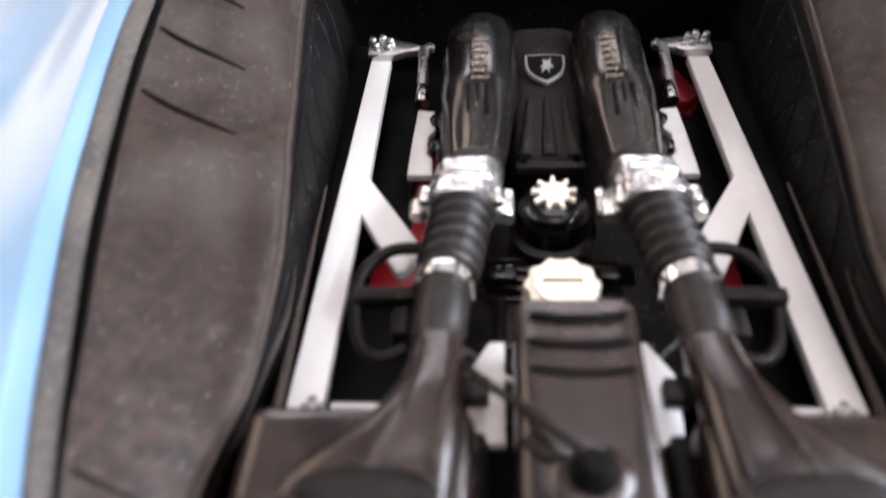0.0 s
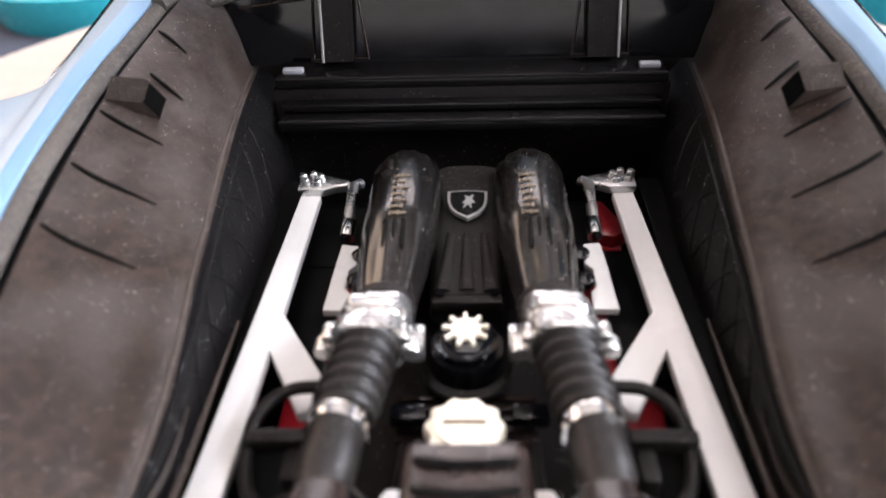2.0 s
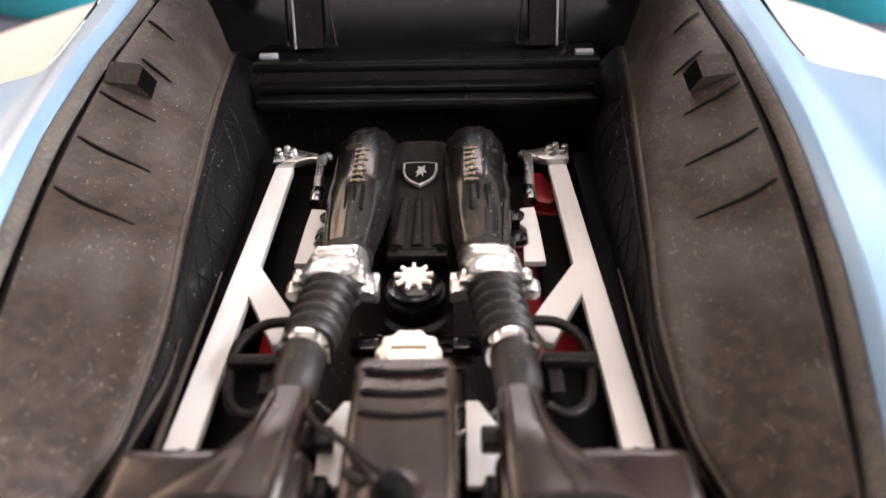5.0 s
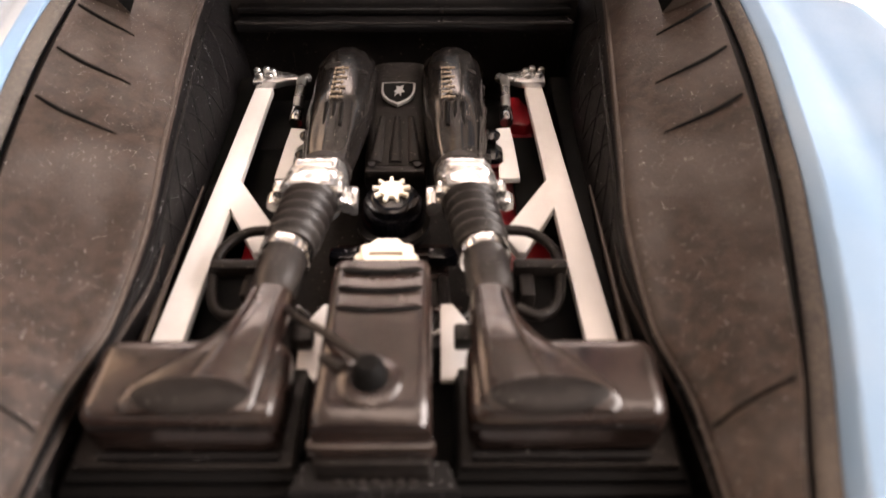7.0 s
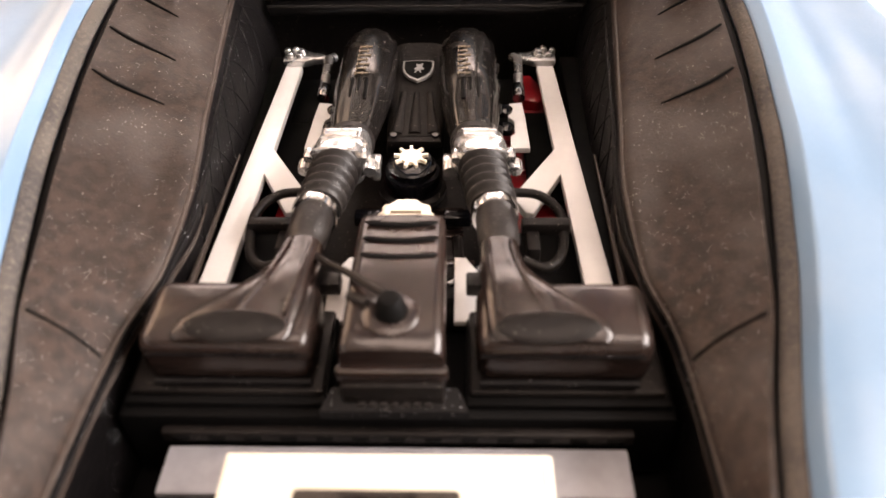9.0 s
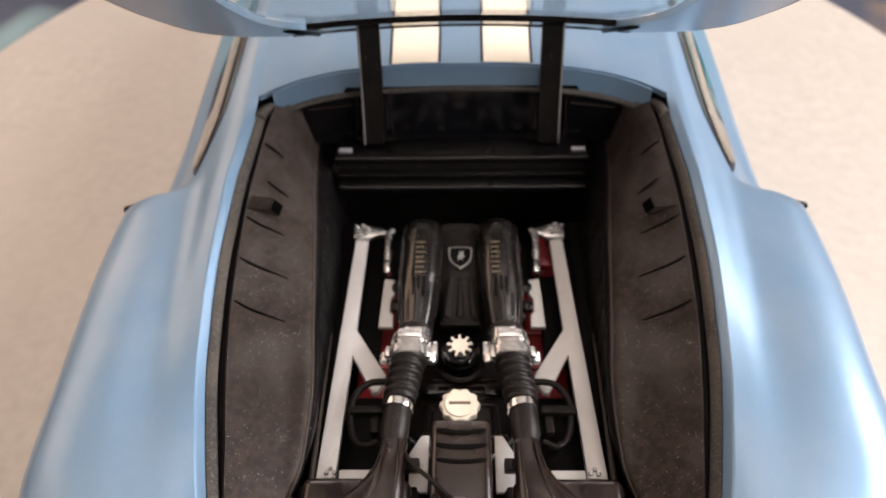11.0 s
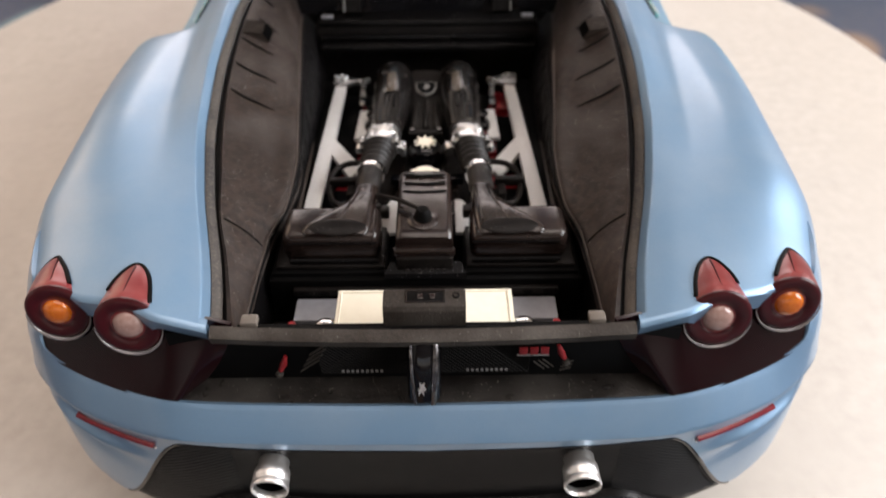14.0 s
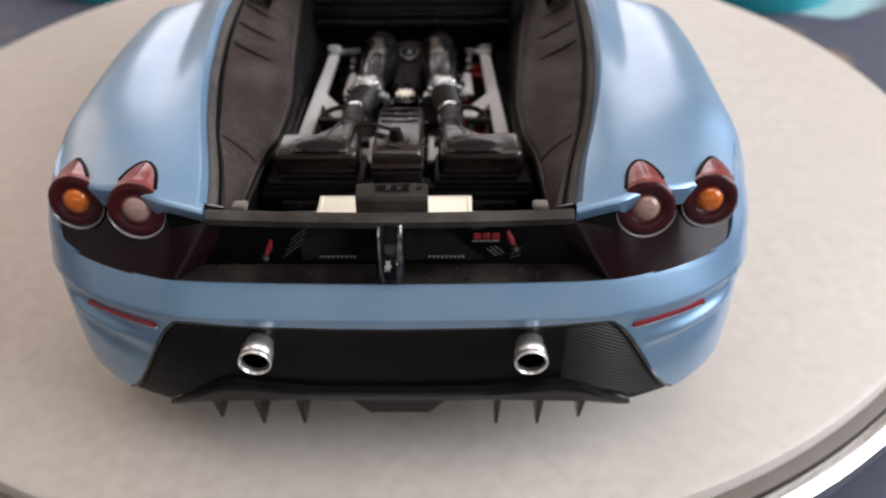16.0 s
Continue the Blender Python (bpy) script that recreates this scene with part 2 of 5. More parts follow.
def cloth_material():
    """Dark slate cloth printed with loose aqua and tan blooms."""
    m = material("printed_cloth", (0.035, 0.045, 0.075), rough=0.85, second=(0.05, 0.055, 0.075), grain=300, bump=0.4, bump_scale=900)
    nt = m.node_tree
    n, l = nt.nodes, nt.links
    b = n["Principled BSDF"]
    col = b.inputs["Base Color"].links[0].from_socket
    co = n.new("ShaderNodeTexCoord").outputs["Object"]
    for scale, lo, hi, tint in ((9.0, 0.58, 0.62, (0.24, 0.38, 0.39, 1)), (13.0, 0.58, 0.63, (0.18, 0.12, 0.085, 1)), (21.0, 0.66, 0.69, (0.45, 0.25, 0.07, 1))):
        t = n.new("ShaderNodeTexNoise")
        t.inputs["Scale"].default_value, t.inputs["Detail"].default_value = scale, 2.0
        mp = n.new("ShaderNodeMapping")
        mp.inputs["Location"].default_value = (scale, scale * 0.37, 0)
        l.new(co, mp.inputs["Vector"])
        l.new(mp.outputs["Vector"], t.inputs["Vector"])
        r = n.new("ShaderNodeValToRGB")
        r.color_ramp.elements[0].position, r.color_ramp.elements[1].position = lo, hi
        l.new(t.outputs["Fac"], r.inputs["Fac"])
        x = n.new("ShaderNodeMix")
        x.data_type = "RGBA"
        l.new(r.outputs["Color"], x.inputs["Factor"])
        l.new(col, x.inputs[6])
        x.inputs[7].default_value = tint
        col = x.outputs[2]
    l.new(col, b.inputs["Base Color"])
    return m


M["cloth"] = cloth_material()

# ---- mesh helpers (millimetres) ----
PLACE = {}


def part(name, bm, mat, parent=None, label="", smooth=40.0):
    """One mesh object from a bmesh in millimetres, its origin at its middle, under a thing or a part."""
    bmesh.ops.recalc_face_normals(bm, faces=bm.faces)
    co = np.array([v.co for v in bm.verts])
    mid = Vector(((co.min(0) + co.max(0)) / 2).tolist())
    bmesh.ops.translate(bm, verts=bm.verts, vec=-mid)
    bmesh.ops.scale(bm, verts=bm.verts, vec=(MM, MM, MM))
    for f in bm.faces:
        f.smooth = smooth > 0
    if smooth > 0:
        for e in bm.edges:
            if len(e.link_faces) == 2 and e.calc_face_angle(0) > radians(smooth):
                e.smooth = False
    me = bpy.data.meshes.new(name)
    bm.to_mesh(me)
    bm.free()
    me.materials.append(M[mat] if isinstance(mat, str) else mat)
    ob = new(name, me)
    PLACE[ob.name] = mid
    if parent is not None:
        ob.parent = parent
        mid = mid - PLACE[parent.name]
    ob.location = mid * MM
    if label:
        tagged(ob, label)
    return ob


def thing(name, at, label, category, group="", kind=""):
    """An empty that carries the parts of a thing, at its base."""
    ob = new(name)
    ob.empty_display_size = 0.01
    PLACE[ob.name] = Vector(at)
    ob.location = Vector(at) * MM
    return tagged(ob, label, category, group, kind)


def mesh(verts, faces):
    bm = bmesh.new()
    vs = [bm.verts.new(v) for v in verts]
    for f in faces:
        try:
            bm.faces.new([vs[i] for i in f])
        except ValueError:
            pass
    return bm


def join(*bms):
    out = bmesh.new()
    for b in bms:
        me = bpy.data.meshes.new("tmp")
        b.to_mesh(me)
        b.free()
        out.from_mesh(me)
        bpy.data.meshes.remove(me)
    return out


def moved(bm, m):
    bmesh.ops.transform(bm, matrix=m, verts=bm.verts)
    return bm


def mirrored(bm, sx):
    if sx < 0:
        for v in bm.verts:
            v.co.x = -v.co.x
    return bm


def spline(pts, n):
    """Catmull-Rom through pts, n samples a span."""
    p = [Vector(q) for q in pts]
    p = [2 * p[0] - p[1], *p, 2 * p[-1] - p[-2]]
    out = []
    for i in range(1, len(p) - 2):
        a, b, c, d = p[i - 1 : i + 3]
        for k in range(n):
            t = k / n
            out.append(0.5 * (2 * b + (c - a) * t + (2 * a - 5 * b + 4 * c - d) * t * t + (3 * b - a - 3 * c + d) * t**3))
    return out + [p[-2]]


def smooth_interp(x, xs, ys):
    """A gentle cubic through a table."""
    i = min(max(int(np.searchsorted(xs, x)) - 1, 0), len(xs) - 2)
    h = xs[i + 1] - xs[i]
    t = (x - xs[i]) / h

    def slope(k):
        if k == 0 or k == len(xs) - 1:
            j = min(max(k, 1), len(xs) - 1)
            return (ys[j] - ys[j - 1]) / (xs[j] - xs[j - 1])
        a, c = (ys[k] - ys[k - 1]) / (xs[k] - xs[k - 1]), (ys[k + 1] - ys[k]) / (xs[k + 1] - xs[k])
        return 0.0 if a * c <= 0 else 2 * a * c / (a + c)

    m0, m1 = slope(i) * h, slope(i + 1) * h
    return (2 * t**3 - 3 * t**2 + 1) * ys[i] + (t**3 - 2 * t**2 + t) * m0 + (3 * t**2 - 2 * t**3) * ys[i + 1] + (t**3 - t**2) * m1


def grid(rows, close_v=False, caps=False, keep=None):
    n, k = len(rows), len(rows[0])
    verts = [p for r in rows for p in r]
    faces = []
    for i in range(n - 1):
        for j in range(k if close_v else k - 1):
            f = (i * k + j, i * k + (j + 1) % k, (i + 1) * k + (j + 1) % k, (i + 1) * k + j)
            if keep is None or keep(sum((Vector(verts[q]) for q in f), Vector()) / 4):
                faces.append(f)
    if caps:
        faces += [tuple(range(k)), tuple(range((n - 1) * k, n * k))]
    bm = mesh(verts, faces)
    bmesh.ops.remove_doubles(bm, verts=bm.verts, dist=1e-4)
    loose = [v for v in bm.verts if not v.link_faces]
    bmesh.ops.delete(bm, geom=loose, context="VERTS")
    return bm


def thick(bm, depth):
    """Gives a sheet its thickness, inwards."""
    bmesh.ops.recalc_face_normals(bm, faces=bm.faces)
    bmesh.ops.solidify(bm, geom=list(bm.faces), thickness=depth)
    return bm


def box(x0, x1, y0, y1, z0, z1, bevel=0.3, seg=2):
    bm = bmesh.new()
    bmesh.ops.create_cube(bm, size=1)
    for v in bm.verts:
        v.co = Vector((x0 + (v.co.x + 0.5) * (x1 - x0), y0 + (v.co.y + 0.5) * (y1 - y0), z0 + (v.co.z + 0.5) * (z1 - z0)))
    if bevel:
        bmesh.ops.bevel(bm, geom=list(bm.edges), offset=bevel, segments=seg, affect="EDGES", profile=0.5)
    return bm


def prism(poly, z0, z1, bevel=0.0):
    """A flat outline in x and y, raised from z0 to z1."""
    bm = bmesh.new()
    low = [bm.verts.new((x, y, z0)) for x, y in poly]
    f = bm.faces.new(low)
    up = bmesh.ops.extrude_face_region(bm, geom=[f])
    bmesh.ops.translate(bm, verts=[v for v in up["geom"] if isinstance(v, bmesh.types.BMVert)], vec=(0, 0, z1 - z0))
    if bevel:
        bmesh.ops.bevel(bm, geom=list(bm.edges), offset=bevel, segments=2, affect="EDGES", profile=0.5)
    return bm


def tube(path, radius, seg=16, caps=True, flat=1.0):
    """A round (or flattened) bar along a path; radius is a number or one a point."""
    path = [Vector(p) for p in path]
    radii = radius if isinstance(radius, (list, tuple)) else [radius] * len(path)
    up = Vector((0, 0, 1))
    rows = []
    for i, p in enumerate(path):
        d = (path[min(i + 1, len(path) - 1)] - path[max(i - 1, 0)]).normalized()
        side = d.cross(up)
        side = Vector((1, 0, 0)) if side.length < 1e-3 else side.normalized()
        top = side.cross(d).normalized()
        rows.append([p + radii[i] * (math.cos(a) * side + flat * math.sin(a) * top) for a in (2 * math.pi * k / seg for k in range(seg))])
    return grid(rows, close_v=True, caps=caps)


def lathe(profile, seg=32, m=None):
    """A turned shape: (radius, height) from the bottom to the top about z."""
    rows = [[(r * math.cos(2 * math.pi * k / seg), r * math.sin(2 * math.pi * k / seg), h) for k in range(seg)] for r, h in profile]
    bm = grid(rows, close_v=True, caps=False)
    bmesh.ops.holes_fill(bm, edges=bm.edges)
    return moved(bm, m) if m is not None else bm


def turn_to(at, way):
    """The pose that takes z to the way given, at a place."""
    return Matrix.Translation(at) @ Vector(way).to_track_quat("Z", "Y").to_matrix().to_4x4()

# ---- the room, the table and the stand ----
TABLE_Z = -24.0
RX, RY0, RY1, ZF, ZC = 1690.0, -1820.0, 2470.0, TABLE_Z - 750.0, 2080.0


def wall_with_window(name, axis, at, a0, a1, w0, w1, h0, h1, thickness=156.0, mat="plaster", label="plain pale plastered wall of the room"):
    """A wall along an axis with one opening through it."""
    out = thickness if at > 0 else -thickness
    blocks = ((a0, w0, ZF, ZC), (w1, a1, ZF, ZC), (w0, w1, ZF, h0), (w0, w1, h1, ZC)) if w1 > w0 else ((a0, a1, ZF, ZC),)
    bms = []
    for p, q, lo, hi in blocks:
        x = (at, at + out)
        if axis == "x":
            bms.append(box(min(x), max(x), p, q, lo, hi, 0))
        else:
            bms.append(box(p, q, min(x), max(x), lo, hi, 0))
    return tagged(part(name, join(*bms), mat, None, label, 0), category="wall", kind="structure")


wall_with_window("wall_east", "x", RX, RY0, RY1, -1170, 962, 286, 1586)
wall_with_window("wall_west", "x", -RX, RY0, RY1, 130, 1742, 286, 1586)
wall_with_window("wall_north", "y", RY1, -RX, RX, -1274, 1014, 442, 1638)
# Brown, not pale: keeps the unseen south side dark in the tail's reflections.
wall_with_window("wall_south", "y", RY0, -RX, RX, -1150, 1150, 30, 490, mat="brown_plaster", label="plain brown wall, out of view, added dark for what the tail reflects")
tagged(part("ceiling", box(-RX, RX, RY0, RY1, ZC, ZC + 30, 0), "ceiling_white", None, "plain white ceiling above the table", 0), category="ceiling", kind="structure")
tagged(part("floor", box(-RX, RX, RY0, RY1, ZF - 30, ZF, 0), "floor_wood", None, "plain brown boarded floor under the table", 0), category="floor", kind="structure")
# Frame for the added overhead lamp, out of view.
panel_lamp = thing("added_ceiling_lamp", (156, -104, ZC), "added square white ceiling lamp, out of view, that lights the table from above", "ceiling lamp")
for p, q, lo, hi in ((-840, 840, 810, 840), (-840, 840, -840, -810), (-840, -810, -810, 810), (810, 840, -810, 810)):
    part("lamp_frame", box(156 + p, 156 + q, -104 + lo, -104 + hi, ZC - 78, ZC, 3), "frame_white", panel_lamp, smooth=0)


def window(name, axis, at, a0, a1, z0, z1):
    """A frame of four bars and a mullion in a wall's opening."""
    ob = thing(name, (at, (a0 + a1) / 2, z0) if axis == "x" else ((a0 + a1) / 2, at, z0), "white framed window, out of view, that lets daylight in", "window", kind="structure")
    w = 46.0
    for n, (p, q, lo, hi) in (("frame_bar", (a0, a1, z0, z0 + w)), ("frame_bar", (a0, a1, z1 - w, z1)), ("frame_bar", (a0, a0 + w, z0 + w, z1 - w)),
                              ("frame_bar", (a1 - w, a1, z0 + w, z1 - w)), ("mullion", ((a0 + a1) / 2 - 20, (a0 + a1) / 2 + 20, z0 + w, z1 - w))):
        bm = box(at + 50, at + 100, p, q, lo, hi, 4) if axis == "x" else box(p, q, at + 50, at + 100, lo, hi, 4)
        part(n, bm, "frame_white", ob, smooth=0)
    return ob


window("window_1", "x", RX, -1170, 962, 286, 1586)
window("window_3", "x", -RX - 156, 130, 1742, 286, 1586)
# Added for the south lamp; stands out of view.
window("added_window_south", "y", RY0 - 156, -1150, 1150, 30, 490)
window("window_2", "y", RY1, -1274, 1014, 442, 1638)

TX, TY0, TY1 = 650.0, -700.0, 950.0
table = thing("table", (0, (TY0 + TY1) / 2, ZF), "dark wooden table that stands in the middle of the room", "table")
part("tabletop", box(-TX + 6, TX - 6, TY0 + 6, TY1 - 6, TABLE_Z - 30, TABLE_Z - 4, 3), "table_wood", table)
for x in (-TX + 70, TX - 70):
    for y in (TY0 + 70, TY1 - 70):
        part("leg", box(x - 30, x + 30, y - 30, y + 30, ZF, TABLE_Z - 30, 4), "table_wood", table)
rows = [[(-TX + 2 * TX * i / 60, TY0 + (TY1 - TY0) * j / 60, TABLE_Z + 0.6 * noise.noise((i * 0.21, j * 0.21, 0))) for i in range(61)] for j in range(61)]
tagged(part("tablecloth", thick(grid(rows), 3.0), "cloth", None, "dark slate cloth printed with aqua blooms, spread on the table"), category="tablecloth")

DISC_AT, DISC_R = (-6.5, 120.0), 144.6
stand = thing("round_stand", (DISC_AT[0], DISC_AT[1], TABLE_Z), "round pale grey display stand with a polished metal rim", "stand")
at_disc = Matrix.Translation((*DISC_AT, 0))
part("stand_top", lathe([(0, -6), (DISC_R - 2, -6), (DISC_R - 1.2, -5.5), (DISC_R - 1.2, -1.6), (DISC_R - 1.6, -0.5), (DISC_R - 2.6, 0), (0, 0)], 160, at_disc), "disc", stand, "pale grey stand top")
part("shadow_gap", lathe([(DISC_R - 1.0, -6.5), (DISC_R + 0.8, -6.5), (DISC_R + 0.8, -3.8), (DISC_R - 1.0, -3.0)], 160, at_disc), "disc_side", stand, "dark brown edge band")
part("metal_rim", lathe([(DISC_R + 0.6, -12), (DISC_R + 4.0, -12), (DISC_R + 5.2, -8), (DISC_R + 4.6, -5.2), (DISC_R + 3.0, -4.2), (DISC_R + 1.2, -4.6), (DISC_R + 0.9, -7)], 160, at_disc), "chrome", stand, "polished metal rim")
part("stand_base", lathe([(0, TABLE_Z + 1.2), (DISC_R - 14, TABLE_Z + 1.2), (DISC_R - 12, TABLE_Z + 3), (DISC_R - 8, -6.8), (0, -6.8)], 96, at_disc), "diffuser", stand)

for at in ((150, 285), (-148, 300)):
    bowl = thing("bowl", (*at, TABLE_Z + 1.2), "shallow turquoise glazed bowl with a white inside, on the cloth", "bowl", "bowls behind the stand")
    here = Matrix.Translation((*at, TABLE_Z + 1.2))
    part("glazed_wall", lathe([(0, 0), (37, 0), (38.5, 0.6), (41, 6), (43, 14), (43.6, 16.4), (43.0, 17.0), (42.2, 16.6)], 72, here), "turquoise", bowl)
    part("bowl_inside", lathe([(0, 2.2), (34, 2.2), (38, 5), (41.4, 13), (42.3, 16.5), (42.0, 13.5), (38.4, 4.2), (34, 1.4), (0, 1.4)], 72, here), "bowl_white", bowl, "white glazed inside")

# ---- the model car ----
car = thing("model_car", (0, 115, 0), "light blue metallic model sports car with its engine lid raised", "model car")
SECTION_Y = [-3.5, 5, 20, 35, 50, 62, 66, 80, 95, 115, 135, 155, 172, 185, 205, 225, 239]
# x and z of nine points of the half section, from the opening's rim out to the sill
SECTIONS = [
    [(23.8, 46.2), (28, 47.2), (33, 47.8), (38, 47.6), (42.4, 47.0), (46, 44.9), (48.2, 40.5), (49.4, 30), (47, 11)],
    [(25.4, 47.0), (29, 48.0), (33, 48.6), (38, 48.7), (43, 48.0), (47.4, 45.6), (50.6, 40.4), (52.0, 30), (50, 11)],
    [(29.15, 48.7), (32.3, 49.2), (36, 49.4), (41, 49.8), (46.2, 49.1), (50.4, 46), (53.0, 40.1), (53.9, 30), (52.5, 10)],
    [(31.65, 50.65), (34.4, 50.2), (38, 49.6), (43, 50.3), (47.6, 49.3), (51.2, 46), (53.3, 40), (53.8, 30), (53, 10)],
    [(32.5, 53.0), (35.2, 51.9), (38.5, 50.0), (43.5, 50.0), (48, 49.0), (51.8, 45.8), (53.5, 40), (53.8, 30), (53, 9)],
    [(32.5, 54.2), (35.5, 53.0), (38.8, 50.4), (43.3, 49.5), (47.8, 48.5), (51.4, 45.6), (53.3, 40), (53.5, 30), (52, 9)],
    [(32.2, 54.5), (35.3, 53.4), (38.8, 50.6), (41.4, 48.6), (44.2, 46.0), (47, 43.5), (50, 37), (51, 28), (50, 9)],
    [(31.6, 55.8), (34.5, 55.2), (38.2, 52.5), (41.2, 48.6), (44.0, 45.6), (47, 43), (50, 37), (51, 28), (50, 9)],
    [(31.5, 58.4), (34, 57.8), (38, 54.2), (41.4, 49.2), (44.4, 46.2), (47.5, 43), (50, 37), (51, 28), (50, 9)],
    [(30.0, 62.0), (33, 61.0), (37.5, 56), (41.6, 49.4), (44.6, 46.4), (48, 43), (50, 37), (51, 28), (50, 9)],
    [(28.5, 63.2), (31.5, 62.0), (37, 56), (41.5, 48.5), (45, 45.5), (48.3, 42), (50, 36), (51, 27), (50, 9)],
    [(27.5, 59.5), (30.5, 58.0), (36, 53), (41, 47), (45, 44.5), (48.5, 41), (50.3, 35), (51, 26), (50, 9)],
    [(28.0, 50.5), (31, 49.6), (36, 47.5), (41, 45), (45.5, 43), (49, 39.5), (51, 34), (51.6, 26), (50.5, 9)],
    [(27.0, 44.5), (31, 44.5), (36, 44.2), (41, 44), (46, 42.5), (49.8, 38.5), (52, 33), (52.4, 25), (51, 9)],
    [(24.0, 40.0), (29, 40.5), (35, 41), (40, 40.5), (45, 38), (48.8, 34), (51, 29), (51.2, 22), (50, 8)],
    [(20.0, 34.0), (25, 34), (31, 34), (36, 33), (41, 31), (44.5, 28), (46, 24), (46, 18), (44, 8)],
    [(14.0, 25.0), (18, 25), (23, 25), (28, 24.5), (32, 23), (35, 21), (36, 18), (36, 14), (34, 8)],
]
REAR_AXLE, FRONT_AXLE, AXLE_Z, ARCH_R = 37.0, 181.5, 18.6, 20.6


def section(y):
    return [tuple(smooth_interp(y, SECTION_Y, [s[k][c] for s in SECTIONS]) for c in (0, 1)) for k in range(9)]


def tail_shift(x):
    """How far the tail's rear edge sweeps forward towards the flanks."""
    return smooth_interp(min(max(x, 24.0), 47.5), [24, 29, 33, 38, 42, 47.5], [0, 0.6, 2.4, 3.6, 5.4, 6.8])


def rim_at(y):
    (x, z) = section(y)[0]
    return x, z


def body_side(sx):
    rows = []
    ys = [-3.5 + 1.4 * k for k in range(46)] + [62.0, 63.0, 63.8, 64.6, 65.4] + [66 + 2.9 * k for k in range(60)]
    for y in ys:
        row = []
        edge, roll = section(y)[0][0], smooth_interp(min(max(y, 10.0), 60.0), [10, 35, 46, 60], [0.8, 0.9, 1.0, 1.25])
        line = spline([(x, z, 0) for x, z in section(y)], 6)
        fine = [line[k].lerp(line[k + 1], q / 4) for k in range(3) for q in range(4)]
        for p in fine + line[3:]:
            shift = tail_shift(min(p.x, 47.5)) * max(0.0, 1 - (y + 3.5) / 24.0)
            # the sheet rolls down over its last millimetre beside the opening
            near = max(0.0, min(1.0, (edge + roll - p.x) / roll)) * max(0.0, min(1.0, (79.0 - y) / 5.0))
            row.append((sx * p.x, y + shift, p.y - 1.2 * near ** 1.12))
        rows.append(row)

    def keep(c):
        for a in (REAR_AXLE, FRONT_AXLE):
            if math.hypot(c.y - a, c.z - AXLE_Z) < ARCH_R and c.z < 42:
                return False
        return not (c.y < 9.5 and c.z < 44.9 and abs(c.x) > 40)

    return thick(grid(rows, keep=keep), 0.9)


for sx in (-1, 1):
    part("body_side", body_side(sx), "paint", car, "light blue metallic painted flank and rear fender")


for sx in (-1, 1):
    rows = []
    for k in range(47):
        x = 23.9 + 22.6 * k / 46
        sec = spline([(q[0], q[1], 0) for q in section(-3.5)], 6)
        z = float(np.interp(x, [p.x for p in sec[:34]], [p.y for p in sec[:34]]))
        y = -3.5 + tail_shift(x)
        low = smooth_interp(x, [23.9, 29, 31, 44, 46.5], [2.3, 2.3, 3.4, 3.6, 4.5])
        rows.append([(sx * x, y + dy, z + dz) for dy, dz in ((0.8, 0.02), (0.0, 0.0), (-0.5, -0.2), (-0.75, -0.55), (-0.35, -low + 0.3), (0.0, -low))])
    part("deck_lip", thick(grid(rows), 0.4), "paint", car, "blue rolled rear edge of the tail deck")


def header_y(x):
    """The rear edge of the roof, which rounds off the opening's front corners."""
    return 81.2 - 3.6 * min(1.0, abs(x) / 31.0) ** 5


def crown(y):
    return smooth_interp(y, [76, 84, 100, 130, 150, 172, 185, 210, 239], [2.6, 2.9, 3.0, 3.0, 3.2, 3.4, 1.2, 1.5, 1.5])


def roof_z(x, y):
    rx, rz = rim_at(y)
    return rz + crown(y) * (1 - min(1.0, abs(x) / rx) ** 2.2)


def roof_sheet(x0, x1, y0, y1, lift=0.0, nx=28, ny=40):
    """A stretch of the roof and bonnet between two fractions of its half width (or fixed x)."""
    rows = []
    for j in range(ny + 1):
        row = []
        for i in range(nx + 1):
            f = x0 + (x1 - x0) * i / nx
            ya = max(y0, header_y(f * 31.0))
            y = ya + (y1 - ya) * j / ny
            x = f * rim_at(y)[0]
            row.append((x, y, roof_z(x, y) + lift))
        rows.append(row)
    return grid(rows)


part("roof", thick(roof_sheet(-1, 1, 76, 136), 1.0), "paint", car, "light blue roof with two cream stripes")
part("bonnet", thick(roof_sheet(-1, 1, 172, 239, nx=20, ny=30), 1.0), "paint", car)
part("windscreen", thick(roof_sheet(-1, 1, 136.3, 171.7, nx=16, ny=16), 0.8), "glass", car, "dark windscreen glass")


def strip(x0, x1, y0, y1, lift, ny=40):
    rows = []
    for j in range(ny + 1):
        row = []
        for i in range(7):
            x = x0 + (x1 - x0) * i / 6
            ya = max(y0, header_y(x) + 0.25)
            y = ya + (y1 - ya) * j / ny
            row.append((x, y, roof_z(x, y) + lift))
        rows.append(row)
    return grid(rows)


for sx in (-1, 1):
    for y0, y1 in ((81.3, 135.5), (172.5, 232)):
        s = part("stripe", strip(sx * 3.5, sx * 10.7, y0, y1, 0.10), "stripe", car, "cream racing stripe")
        for x in (3.1, 10.7):
            part("stripe_edge", strip(sx * x, sx * (x + 0.42), y0, y1, 0.11), "stripe_edge", s)

